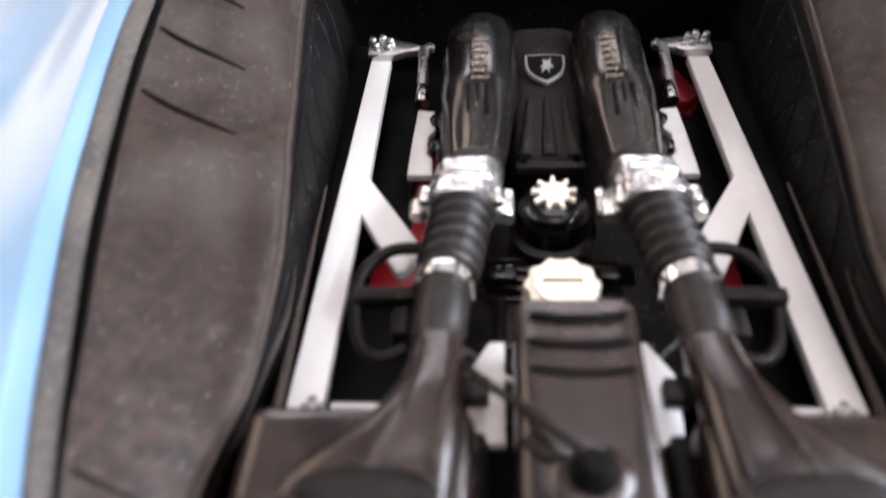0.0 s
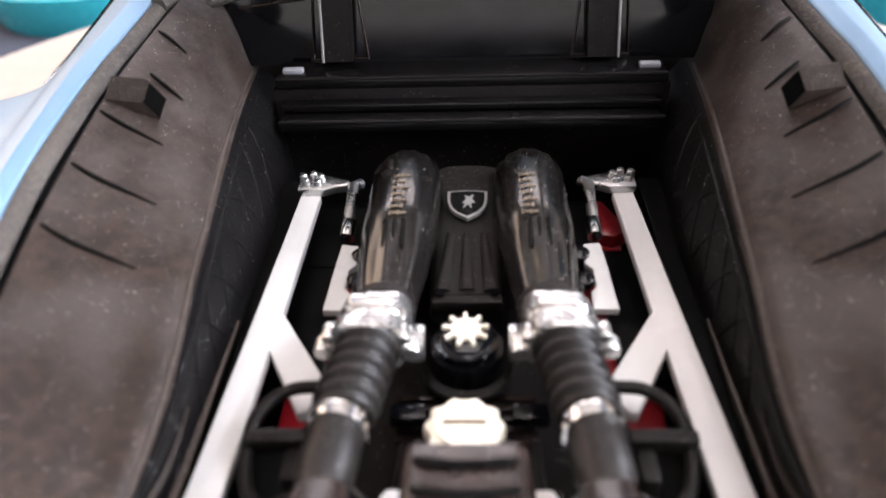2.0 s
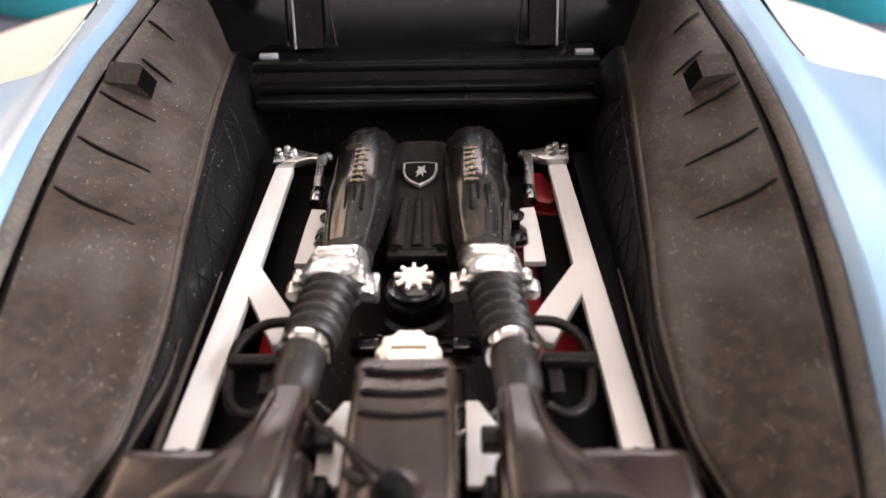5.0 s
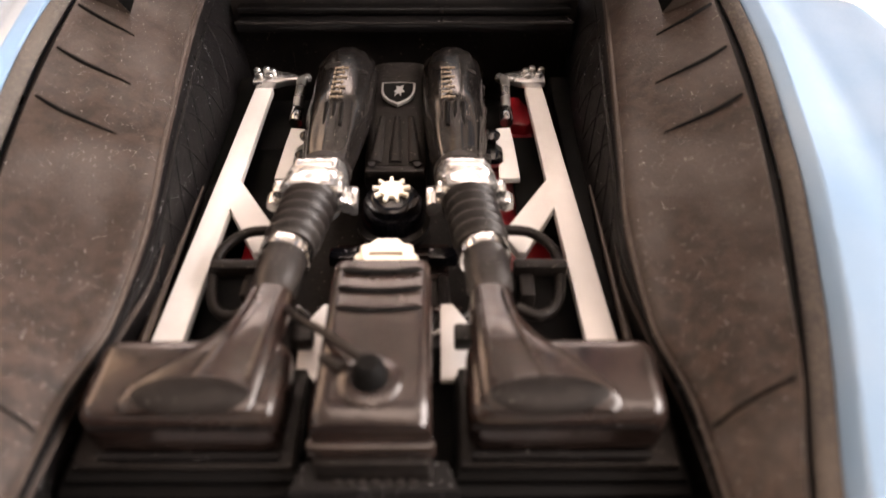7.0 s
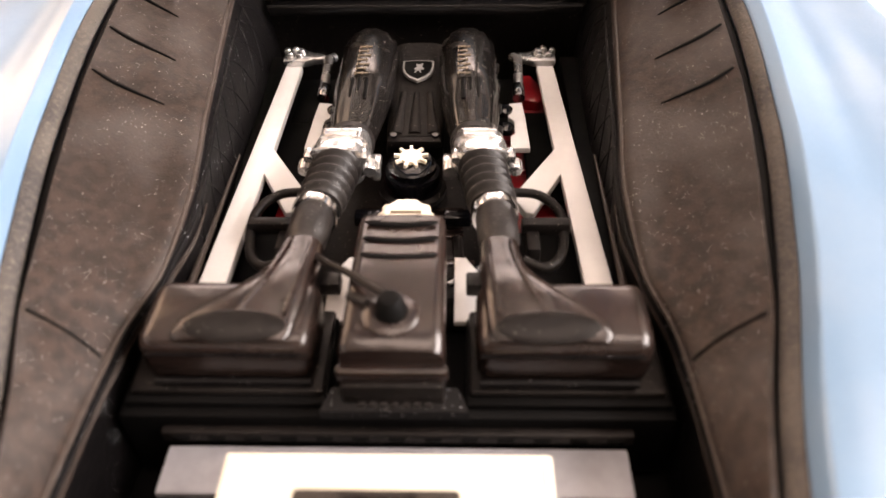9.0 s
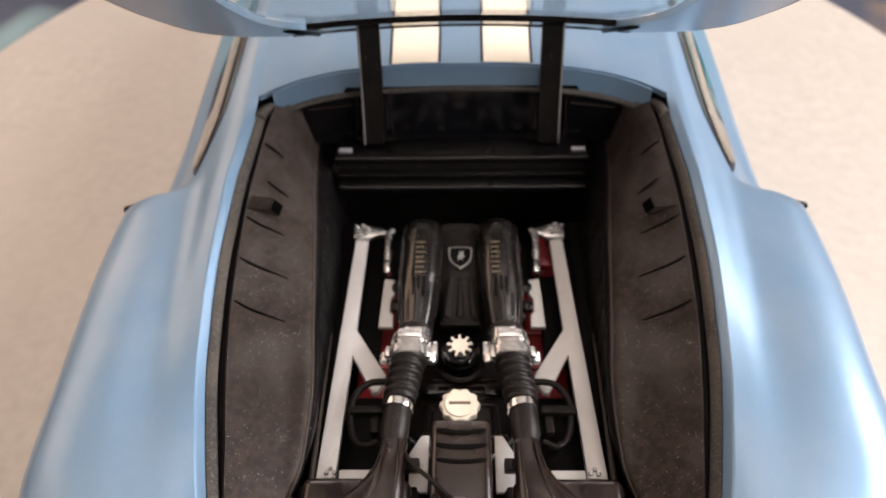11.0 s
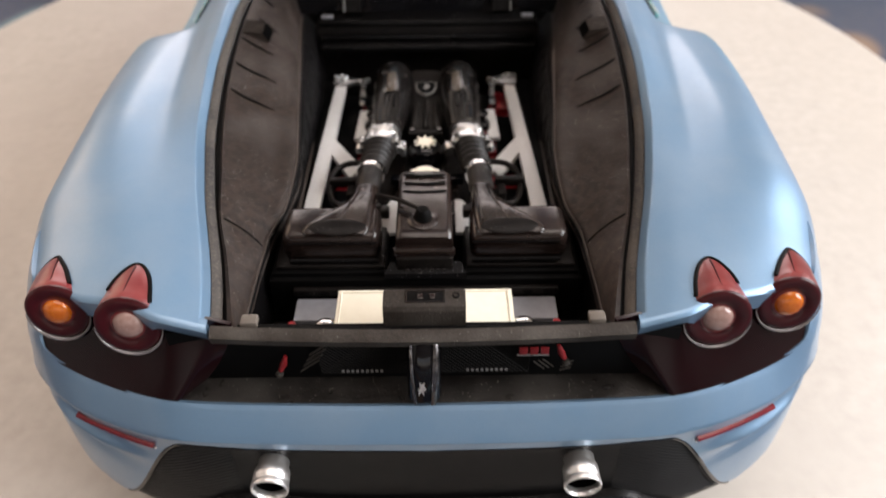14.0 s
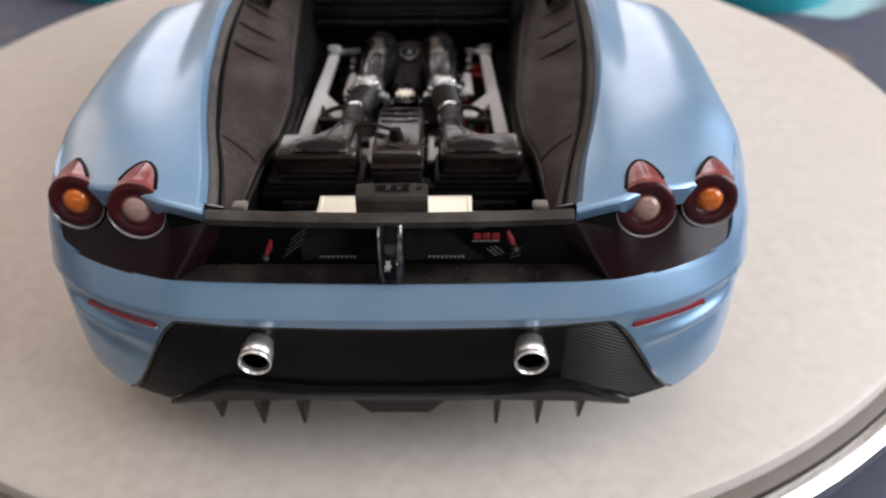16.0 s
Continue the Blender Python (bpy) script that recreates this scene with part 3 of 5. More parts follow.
# quarter windows and doors' glass lie a hair outside the flank
for sx in (-1, 1):
    rows = []
    for k in range(34):
        y = 66.5 + k * 2.0
        sec = spline([(x, z, 0) for x, z in section(y)], 6)
        lo = smooth_interp(y, [66.5, 67.5, 70, 74, 78, 90, 105, 133], [16.3, 17.4, 19.8, 21.5, 22.0, 21.6, 19.6, 17.0])
        hi = smooth_interp(y, [66.5, 67.5, 70, 73, 77, 90, 105, 133], [16.1, 15.4, 13.6, 11.9, 10.4, 9.3, 9.0, 10.0])
        row = []
        for i in range(7):
            u = hi + (lo - hi) * i / 6
            a, b, t = sec[int(u)], sec[min(int(u) + 1, len(sec) - 1)], u - int(u)
            p = a.lerp(b, t)
            row.append((sx * (p.x + 0.12), y, p.y + 0.10))
        rows.append(row)
    win = part("side_window", thick(grid(rows), 0.5), "glass", car, "smoked side window with a tan band")
    band = [[(x + sx * 0.10, y, z + 0.08) for x, y, z in r[1:5]] for r in rows[1:-6]]
    part("window_band", grid(band), "window_trim", win)


def wheel(sx, y, width):
    x = sx * 51.5
    inner = x - sx * width
    w = part("wheel", lathe([(12.2, 0), (17.0, 0.2), (18.4, 1.6), (18.6, 4.5), (18.6, width - 4.5), (18.4, width - 1.6), (17, width - 0.2), (12.2, width)], 48,
                            turn_to((inner, y, AXLE_Z), (sx, 0, 0))), "tyre", car, "black tyre on a silver rim")
    part("rim", lathe([(11.6, width - 1.4), (12.4, width - 0.4), (12.6, width - 1.4), (12.4, 1), (11.6, 1.2)], 40, turn_to((inner, y, AXLE_Z), (sx, 0, 0))), "alloy", w)
    for k in range(5):
        a = 2 * math.pi * k / 5
        spoke = box(-1.1, 1.1, 1.5, 12.0, -0.9, 0.6, 0.3)
        part("spoke", moved(spoke, turn_to((x - sx * 1.8, y, AXLE_Z), (sx, 0, 0)) @ Matrix.Rotation(a, 4, "Z")), "alloy", w)
    part("hub", lathe([(0, -1), (2.6, -1), (2.6, 0.4), (2.0, 1.0), (0, 1.0)], 20, turn_to((x - sx * 1.8, y, AXLE_Z), (sx, 0, 0))), "alloy", w)


for sx in (-1, 1):
    wheel(sx, REAR_AXLE, 15.0)
    wheel(sx, FRONT_AXLE, 12.5)
part("underbody", box(-49, 49, 6, 225, 8.0, 10.0, 0.6), "deep", car)
for sx in (-1, 1):
    for a in (REAR_AXLE, FRONT_AXLE):
        rows = [[(sx * x, a + 20.9 * math.cos(t), AXLE_Z + 20.9 * math.sin(t)) for x in (34, 42, 51)] for t in (math.pi * k / 20 for k in range(21))]
        part("wheel_arch", thick(grid(rows), 0.5), "deep", car)
    # inlet behind each door and the mirror-black lip in front of the rear fender
    part("side_inlet", moved(box(-2.6, 2.6, -0.5, 0.5, -5.5, 5.5, 0.3), Matrix.Translation((sx * 48.6, 64.4, 40)) @ Matrix.Rotation(radians(sx * 18), 4, "Y")), "deep", car)

# ---- tail: bumper, lamp panel, diffuser ----
BUMPER_X = [0, 10, 18, 25, 29, 33, 38, 43, 46, 48.5, 50.5, 52, 53.2, 53.8]
BUMPER_Y = [-9.0, -8.9, -8.7, -8.4, -8.0, -7.1, -5.3, -3.0, -1.2, 0.9, 3.6, 7.2, 12.0, 18.0]


def bumper_y(x):
    return smooth_interp(abs(x), BUMPER_X, BUMPER_Y)


def bumper_top(x):
    return smooth_interp(abs(x), [0, 25, 30, 36, 43, 46.6, 47.6, 48.4, 49.2, 50.4, 53.8], [36.6, 36.6, 36.6, 36.7, 37.2, 38.2, 39.8, 42.6, 44.4, 45.3, 45.6])


def panel_top(x):
    a = abs(x)
    return smooth_interp(a, [0, 20, 27, 29, 30.5, 42, 43, 46, 50, 53.8], [30.2, 30.5, 31.0, 31.0, 29.8, 12.5, 12.2, 13.4, 14.6, 15.5])


def bulge(z):
    """How far the bumper stands out, by height."""
    return smooth_interp(z, [10, 13, 16, 22, 27, 29, 30.0, 31.0, 31.9, 32.1, 32.25, 33, 34.5, 35.6, 36.2, 36.6, 37.5, 39, 41, 43, 45, 46], [-1.0, -0.5, -0.25, -0.08, 0.0, 0.1, 0.24, 0.42, 0.62, 0.66, 0.6, 0.28, -0.42, -0.95, -1.25, -1.5, -1.9, -2.3, -3.1, -4.1, -5.2, -5.8])


def corner_bulge(z):
    """The same at the corners, where the step fades into the flank."""
    return smooth_interp(z, [10, 16, 22, 28, 30.6, 31.8, 32.2, 33, 35, 37.5, 39, 41, 43, 45, 46], [-1.0, -0.2, -0.1, -0.3, -0.3, 0.0, 0.06, -0.14, -0.55, -1.0, -1.4, -2.1, -2.9, -3.9, -4.5])


XS = sorted(set([round(-53.8 + 107.6 * k / 216, 3) for k in range(217)] + [s * v for v in (29, 30.5, 42, 42.8) for s in (-1, 1)]))


def tail_point(x, z):
    dx = 0.2
    slope = (bumper_y(min(abs(x) + dx, 53.8)) - bumper_y(max(abs(x) - dx, 0))) / (2 * dx)
    n = Vector((slope, -1)).normalized()
    w = min(1.0, max(0.0, (abs(x) - 40.0) / 9.0))
    w = w * w * (3 - 2 * w)
    out = bulge(z) * (1 - w) + corner_bulge(z) * w
    out += crease(x, z)
    return (x + math.copysign(n.x, x) * out, bumper_y(x) + n.y * out, z)


def bumper_sheet(lo, hi, xs, n, back=0.0):
    return [[(p[0], p[1] + back, p[2]) for p in (tail_point(x, lo(x) + (hi(x) - lo(x)) * k / n) for k in range(n + 1))] for x in xs]


def crease(x, z):
    """The soft fold that runs under the reflectors at each corner."""
    a = abs(x)
    c = 25.6 + (a - 37) * 0.2
    amount = max(0.0, min(1.0, (a - 34) / 6)) * max(0.0, min(1.0, (50.5 - a) / 5))
    return amount * (0.75 * math.exp(-(((z - c) / 0.9) ** 2)) - 0.4 * math.exp(-(((z - c - 2.2) / 1.2) ** 2)) - 0.35 * math.exp(-(((z - c + 2.6) / 1.8) ** 2)))


bumper = part("rear_bumper", thick(grid(bumper_sheet(panel_top, bumper_top, XS, 64)), 0.8), "paint", car, "light blue rear bumper")
PXS = [x for x in XS if abs(x) <= 42.0]


def panel_low(x):
    a = abs(x)
    return smooth_interp(a, [0, 12, 24, 28, 31, 33.5, 35.5, 42], [15.9, 15.8, 15.8, 15.7, 15.0, 13.7, 12.3, 12.0])


diffuser = part("diffuser_panel", thick(grid(bumper_sheet(panel_low, panel_top, PXS, 12, 0.5)), 0.6), "carbon_fine", car, "black woven-look lower tail panel")
for sx in (-1, 1):
    edge = [tail_point(sx * x, panel_top(x)) for x in [0.5 * k for k in range(0, 85)]]
    part("panel_edge", tube([(x, y + 0.25, z) for x, y, z in edge], 0.34, 8), "gloss", diffuser)
    ledge = []
    for x in [0.5 * k for k in range(0, 71)]:
        top = smooth_interp(x, [0, 10, 16, 20, 23, 26, 29, 32, 35.5], [17.9, 17.9, 18.3, 18.9, 19.2, 18.6, 16.6, 14.1, 11.5])
        low = smooth_interp(x, [0, 12, 18, 24, 28, 31, 33.5, 35.5], [15.9, 15.9, 15.7, 15.3, 14.7, 13.5, 12.1, 11.1])
        y0, out = bumper_y(x) - bulge(top) + 0.4, 1.25 * (1 - 0.75 * (x / 35.5) ** 8)
        ledge.append([(sx * x, y0 + dy * out, z) for dy, z in ((0.3, top + 0.3), (-0.4, top + 0.12), (-0.85, top), (-1.0, top - 0.2 * (top - low)), (-0.85, (top + low) / 2), (-0.6, low + 0.1), (0.9, low - 0.1))])
    part("diffuser_lip", grid(ledge, close_v=True, caps=True), "diffuser", diffuser, "glossy black rolled lower lip")
    for k in range(44):
        z0 = 13.0 + 0.62 * k
        line = [(x, z0 - 0.5 * (x - 24)) for x in [23.5 + 0.5 * q for q in range(37)]]
        line = [(x, z) for x, z in line if panel_low(x) + 1.2 < z < panel_top(x) - 0.9]
        if len(line) > 3:
            pts = [tail_point(sx * x, z) for x, z in line]
            part("panel_rib", tube([(x, y + 0.5, z) for x, y, z in pts], [0.06] + [0.15] * (len(pts) - 1), 5), "carbon_rib", diffuser)
    for x, low in ((14.7, 8.3), (21.0, 8.3), (27.2, 9.8)):
        fin = mesh([(-0.55, -8.0, 15.2), (0.55, -8.0, 15.2), (0.55, 6, 15.2), (-0.55, 6, 15.2), (-0.22, -6.9, low), (0.22, -6.9, low), (0.3, 6, low + 1), (-0.3, 6, low + 1)],
                   [(0, 1, 2, 3), (4, 7, 6, 5), (0, 4, 5, 1), (1, 5, 6, 2), (2, 6, 7, 3), (3, 7, 4, 0)])
        part("diffuser_fin", moved(fin, Matrix.Translation((sx * x, 0, 0))), "diffuser", diffuser, smooth=0)
keel = mesh([(-8.6, -7.4, 15.4), (8.6, -7.4, 15.4), (8.6, 8, 15.4), (-8.6, 8, 15.4), (-4.6, -6.8, 10.4), (4.6, -6.8, 10.4), (4.8, 8, 10.0), (-4.8, 8, 10.0)],
            [(0, 1, 2, 3), (4, 7, 6, 5), (0, 4, 5, 1), (1, 5, 6, 2), (2, 6, 7, 3), (3, 7, 4, 0)])
bmesh.ops.bevel(keel, geom=list(keel.edges), offset=0.4, segments=2, affect="EDGES")
part("diffuser_keel", keel, "diffuser", diffuser)
part("diffuser_floor", box(-33, 33, -5.6, 10, 12.6, 15.4, 0.5), "deep", diffuser)

for sx in (-1, 1):
    out = turn_to((sx * 18.6, -12.2, 26.7), (0, -1, -0.04))
    ex = part("exhaust_tip", lathe([(1.75, -6), (1.75, -2.9), (2.08, -2.75), (2.18, -2.4), (2.2, -1.3), (2.04, -1.1), (2.04, -0.9), (2.26, -0.72), (2.28, -0.25), (2.22, -0.08), (2.1, 0), (1.98, -0.12), (1.9, -0.6), (1.86, -5.8)], 40, out), "steel", car, "brushed steel exhaust tip")
    part("exhaust_bore", lathe([(0, -2.6), (1.88, -2.6), (1.88, -1.0), (1.84, -1.0), (1.84, -2.4), (0, -2.4)], 28, out), "deep", ex)
    part("exhaust_cup", lathe([(2.2, -8.5), (3.5, -8.5), (3.6, -6.1), (3.3, -5.8), (3.1, -6.2), (2.2, -7.8)], 36, turn_to((sx * 19.4, -5.0, 27.9), (0, -1, 0.0))), "diffuser", ex)

# reflectors: slim red bars; a white bar paints the highlight along their lower edge
for sx in (-1, 1):
    def ref(z_off, out):
        return [(sx * x, bumper_y(x) - bulge(29.5) - out, 29.4 + (x - 32.7) * 0.05 + z_off) for x in [32.7 + 0.35 * k for k in range(31)]]

    r = part("reflector", tube(ref(0.1, 0.1), 0.48, 8, flat=0.9), "reflector", car, "slim red bumper reflector")
    part("reflector_glint", tube(ref(-0.5, 0.1), 0.14, 8), "white_glint", r)

# the smoked panel behind the lamps
def lamp_panel(sx):
    rows = []
    for k in range(33):
        row = []
        for i in range(11):
            f = i / 10
            x0 = 24.2 + 4.6 * f**1.6
            x = x0 + (47.0 - 0.5 * f - x0) * k / 32
            yt = max(-2.4 + tail_shift(x), bumper_y(x) + 1.0 if x > 45 else -9)
            zt = 46.0 - max(0.0, x - 41.5) * 0.34
            zb = bumper_top(x) - 0.2
            yb = bumper_y(x) + 1.5
            row.append((sx * x, yt + (yb - yt) * f**1.2, zt + (zb - zt) * f))
        rows.append(row)
    turn = [[(x - sx * (1.2 * g + 1.6 * g**3), y + (-3.3 - y) * g**1.8, z) for x, y, z in rows[0]] for g in (1.0, 0.8, 0.6, 0.4, 0.2)]
    return thick(grid(turn + rows), 0.5)


def deck_z(x, y):
    """Height of the painted tail deck."""
    a = abs(x)
    k = tail_shift(a)
    ys = max(-3.5, (y - k * (1 - 3.5 / 24.0)) / (1 - k / 24.0))
    sec = spline([(q[0], q[1], 0) for q in section(ys)], 6)
    return float(np.interp(a, [p.x for p in sec[:40]], [p.y for p in sec[:40]]))


# tail lamps
def tail_lamp(sx, x, y, z, r, tip, bulb, bulb_label):
    way = Vector((0, -1, 0.16)).normalized()
    c = Vector((sx * x, y, z))
    t = Vector((sx * tip[0], tip[1], tip[2]))
    seg = 72
    m = turn_to(c, way)
    rows = []
    for k in range(13):
        f = k / 12
        rad = r * (1 - f**2.6) ** 0.56 + 0.02
        mid = c.lerp(t, f)
        crest = c.z + r * 0.98 + (t.z - c.z - r * 0.98) * f + 0.22 * math.sin(math.pi * f)
        mid.z += (crest - mid.z - 0.98 * rad) * min(1.0, 5 * f)
        rows.append([mid + rad * (m.to_3x3() @ Vector((math.cos(a), math.sin(a), 0))) for a in (2 * math.pi * q / seg for q in range(seg))])
    lamp = part("tail_lamp", grid(rows, close_v=True, caps=True), "lamp_red", car, "round tail lamp with a red teardrop cowl")
    sides = [[], []]
    for r_ in rows[1:-1]:
        mid = sum(r_, Vector()) / seg
        for side, keep in ((0, 1), (1, -1)):
            p = min((q for q in r_ if (q.x - mid.x) * keep > -1e-6 and q.z > mid.z - 0.3 * r), key=lambda q: abs(q.z - 0.12 - deck_z(q.x, q.y)))
            if p.y > -3.2 + tail_shift(abs(p.x)):
                sides[side].append(p)
    loop = sides[0] + [t + Vector((0, 0.25, -0.05))] + sides[1][::-1]
    for _ in range(3):
        loop = [loop[0]] + [(a + 2 * b + c_) / 4 for a, b, c_ in zip(loop, loop[1:], loop[2:])] + [loop[-1]]
    part("lamp_gasket", tube(spline(loop, 3), 0.27, 8), "deep", lamp, "black rubber gasket round the cowl")
    crest = [max(r_, key=lambda p: p.z) + Vector((0, 0, -0.02)) for r_ in rows[2:11]]
    part("cowl_seam", tube(crest, [0.05 + 0.012 * k for k in range(9)], 6), "lamp_dark", lamp)
    part("lamp_bowl", lathe([(r * 1.02, -0.5), (r * 1.04, 0.0), (r * 0.99, 0.22), (r * 0.88, 0.32), (r * 0.7, 0.24), (r * 0.55, 0.05), (r * 0.48, -0.2)], 40, m), "lamp_dark", lamp, "dark red outer ring")
    part("bulb_lens", lathe([(0, 0.72), (r * 0.2, 0.67), (r * 0.36, 0.5), (r * 0.46, 0.18), (r * 0.49, -0.3), (0, -0.3)], 32, m), bulb, lamp, bulb_label)
    rim = []
    for k in range(25):
        a = math.pi + math.pi * k / 24
        rim.append(c + m.to_3x3() @ Vector((1.05 * r * math.cos(a), 1.05 * r * math.sin(a) - 0.25, 0.1)))
    part("lamp_edge", tube(rim, [0.05 + 0.17 * math.sin(math.pi * k / 24) for k in range(25)], 8), "clear", lamp, "clear lower edge")


for sx in (-1, 1):
    part("lamp_panel", lamp_panel(sx), "tail", car, "smoked black panel round the tail lamps", 70)
    tail_lamp(sx, 33.1, -2.4, 45.2, 3.62, (33.0, 4.3, 48.5), "frost", "frosted grey reversing lens")
    tail_lamp(sx, 42.1, 0.2, 44.8, 3.5, (43.4, 6.9, 47.4), "amber", "amber indicator lens")

# recess under the tail bar: dusty shelf, mesh grille, badge holder
rows = [[(x, -3.0 + (bumper_y(x) + 1.6 + 3.0) * k / 8, 36.15 + 0.6 * (1 - k / 8)) for k in range(9)] for x in [-30 + 60 * i / 40 for i in range(41)]]
part("tail_shelf", thick(grid(rows), 0.6), "shelf", car, "dusty black shelf above the bumper")
part("recess_back", box(-29, 29, -3.2, -2.4, 35.5, 44.6, 0.1), "deep", car)
grille = part("mesh_grille", box(-12.2, 12.2, -3.6, -3.3, 37.6, 43.6, 0.05), "deep", car, "fine woven mesh grille panel")
for k in range(44):
    for s in (-1, 1):
        a = Vector((-12 + 24.0 * k / 43, -3.72, 37.9))
        run = min(5.2, 12.1 - s * a.x)
        if run < 0.6:
            continue
        b = a + Vector((s * run, 0, run))
        part("mesh_wire", tube([a, b], 0.07, 4), "mesh_metal", grille)
for sx in (-1, 1):
    for k in range(9):
        part("dash_mark", box(sx * 5.0 + sx * k * 0.56 - 0.15, sx * 5.0 + sx * k * 0.56 + 0.15, -4.0, -3.8, 38.4, 38.65, 0), "silver_print", grille)

def mesh_patch(corner, across, n, step):
    """A few bright slanted wires of the grille's open mesh."""
    for k in range(n):
        p = Vector(corner) + Vector(step) * k
        part("bright_wire", tube([p, p + Vector(across)], 0.10, 5), "mesh_bright", grille)


mesh_patch((-14.4, -3.9, 38.6), (2.4, 0, 2.0), 4, (0.45, 0, 0.95))
mesh_patch((10.5, -3.9, 43.0), (1.2, 0, 0.6), 3, (0.5, 0, 0.0))
mesh_patch((15.7, -3.9, 38.3), (1.3, 0, 0.5), 3, (0.1, 0, 0.6))
mesh_patch((12.6, -3.9, 39.9), (1.3, 0, -1.3), 3, (0.5, 0, 0.2))
part("marker_light", tube([(-15.8, -4.0, 41.4), (-16.1, -4.1, 40.3), (-16.6, -4.2, 39.2)], [0.22, 0.42, 0.3], 10), "red_print", car, "small red marker")
part("marker_light", tube([(15.2, -4.0, 42.8), (15.6, -4.1, 41.7), (16.0, -4.2, 40.8)], [0.22, 0.42, 0.3], 10), "red_print", car, "small red marker")
for x, z in ((-16.8, 38.6), (16.3, 40.0)):
    part("marker_foot", lathe([(0, -0.5), (0.35, -0.4), (0.5, 0), (0.35, 0.4), (0, 0.5)], 14, Matrix.Translation((x, -4.2, z))), "mesh_bright", car, "small dull chrome stud")
badge = part("model_badge", box(10.6, 14.2, -4.2, -4.0, 41.2, 41.35, 0.03), "silver_print", car, "small red model badge over a silver bar")
for k in range(3):
    part("badge_bar", box(10.8 + 1.2 * k, 11.75 + 1.2 * k, -4.3, -4.05, 41.55, 42.6, 0.05), "red_print", badge)
holder = part("badge_holder", tube(spline([(0, -3.7, 44.6), (0, -5.2, 42.8), (0, -6.2, 40.4), (0, -6.7, 37.6)], 5), [1.9] * 16, 20, flat=0.7), "gloss", car, "black badge holder with a chrome emblem")
for x, r in ((-1.4, 0.22), (1.35, 0.4)):
    part("holder_edge", tube(spline([(x, -4.7, 44.9), (x, -6.2, 43.2), (x * 0.9, -7.3, 40.6), (x * 0.7, -7.8, 37.4)], 5), r, 8), "alloy_dark", holder)
emblem = [(-0.9, -0.2), (-0.3, 0.5), (-0.5, 1.5), (0.2, 1.2), (0.9, 1.7), (0.7, 0.6), (1.2, -0.2), (0.5, -0.4), (0.6, -1.5), (0.0, -0.6), (-0.8, -1.5), (-0.5, -0.5)]
part("emblem", moved(prism([(0.45 * x, 0.55 * y) for x, y in emblem], 0, 0.3), turn_to((-0.3, -7.6, 39.9), (0, -1, 0.25))), "steel", holder, "small chrome emblem shape")

# the bar across the tail, its blocks, and the latch
bar = part("tail_bar", thick(grid([[(x, -3.1 - 0.9 * (1 - (x / 24) ** 2), 44.0), (x, -4.3 - 0.9 * (1 - (x / 24) ** 2), 44.1), (x, -4.6 - 0.9 * (1 - (x / 24) ** 2), 45.2),
                                     (x, -3.9 - 0.9 * (1 - (x / 24) ** 2), 45.7), (x, -3.2 - 0.9 * (1 - (x / 24) ** 2), 45.8)] for x in [-23.6 + 47.2 * k / 40 for k in range(41)]]), 0.5),
           "bar", car, "dusty brown bar across the tail")
for sx in (-1, 1):
    part("hinge_block", box(sx * 19.3 - 0.95, sx * 19.3 + 0.95, -3.5, -2.0, 45.5, 46.4, 0.25), "tan", bar)
prof = [(1.3, 42.0), (1.3, 46.7), (1.0, 46.95), (-1.0, 46.6), (-1.45, 46.2), (-1.6, 45.6), (-1.7, 42.0)]
lb = mesh([(x, y, z) for x in (-4.6, 4.8) for y, z in prof], [tuple(range(7)), tuple(range(13, 6, -1))] + [(k, (k + 1) % 7, 7 + (k + 1) % 7, 7 + k) for k in range(7)])
bmesh.ops.bevel(lb, geom=list(lb.edges), offset=0.15, segments=2, affect="EDGES")
latch = part("latch", lb, "bar", car, "dusty black lid latch block")
slope = Matrix.Translation((0.2, 0.0, 46.76)) @ Matrix.Rotation(radians(10), 4, "X")
part("latch_recess", moved(box(-2.1, 2.1, -0.75, 0.7, -0.2, 0.05, 0.12), slope), "deep", latch)
part("recess_frame", moved(tube([(2.2 * cx, 0.8 * cy, 0.08) for cx, cy in ((-1, -1), (1, -1), (1, 1), (-1, 1), (-1, -1))], 0.1, 6), slope), "satin", latch)
for x in (-0.9, 0.5):
    part("latch_tongue", moved(box(x, x + 0.65, -0.4, 0.35, 0.0, 0.16, 0.08), slope), "satin", latch)
part("latch_pin", moved(lathe([(0, 0), (0.42, 0), (0.42, 0.16), (0.28, 0.16), (0.24, 0.05), (0, 0.05)], 16), Matrix.Translation((3.7, 0.1, 46.72))), "deep", latch)

# ---- the opening: rolled lip, rubber seal, liners, bulkhead ----
def rim_path(inset, drop):
    """The opening's edge from the tail's left corner round the roof edge to the right one."""
    left = []
    for k in range(54):
        y = -2.6 + 1.5 * k
        if y > 75.5:
            break
        x, z = rim_at(y)
        left.append(Vector((-(x - inset), y, z - drop)))
    top = []
    for k in range(25):
        x = -29.8 + 59.6 * k / 24
        y = header_y(x) - inset * 0.8
        top.append(Vector((x, y, roof_z(x, y) - drop)))
    right = [Vector((-p.x, p.y, p.z)) for p in reversed(left)]
    return left + top + right


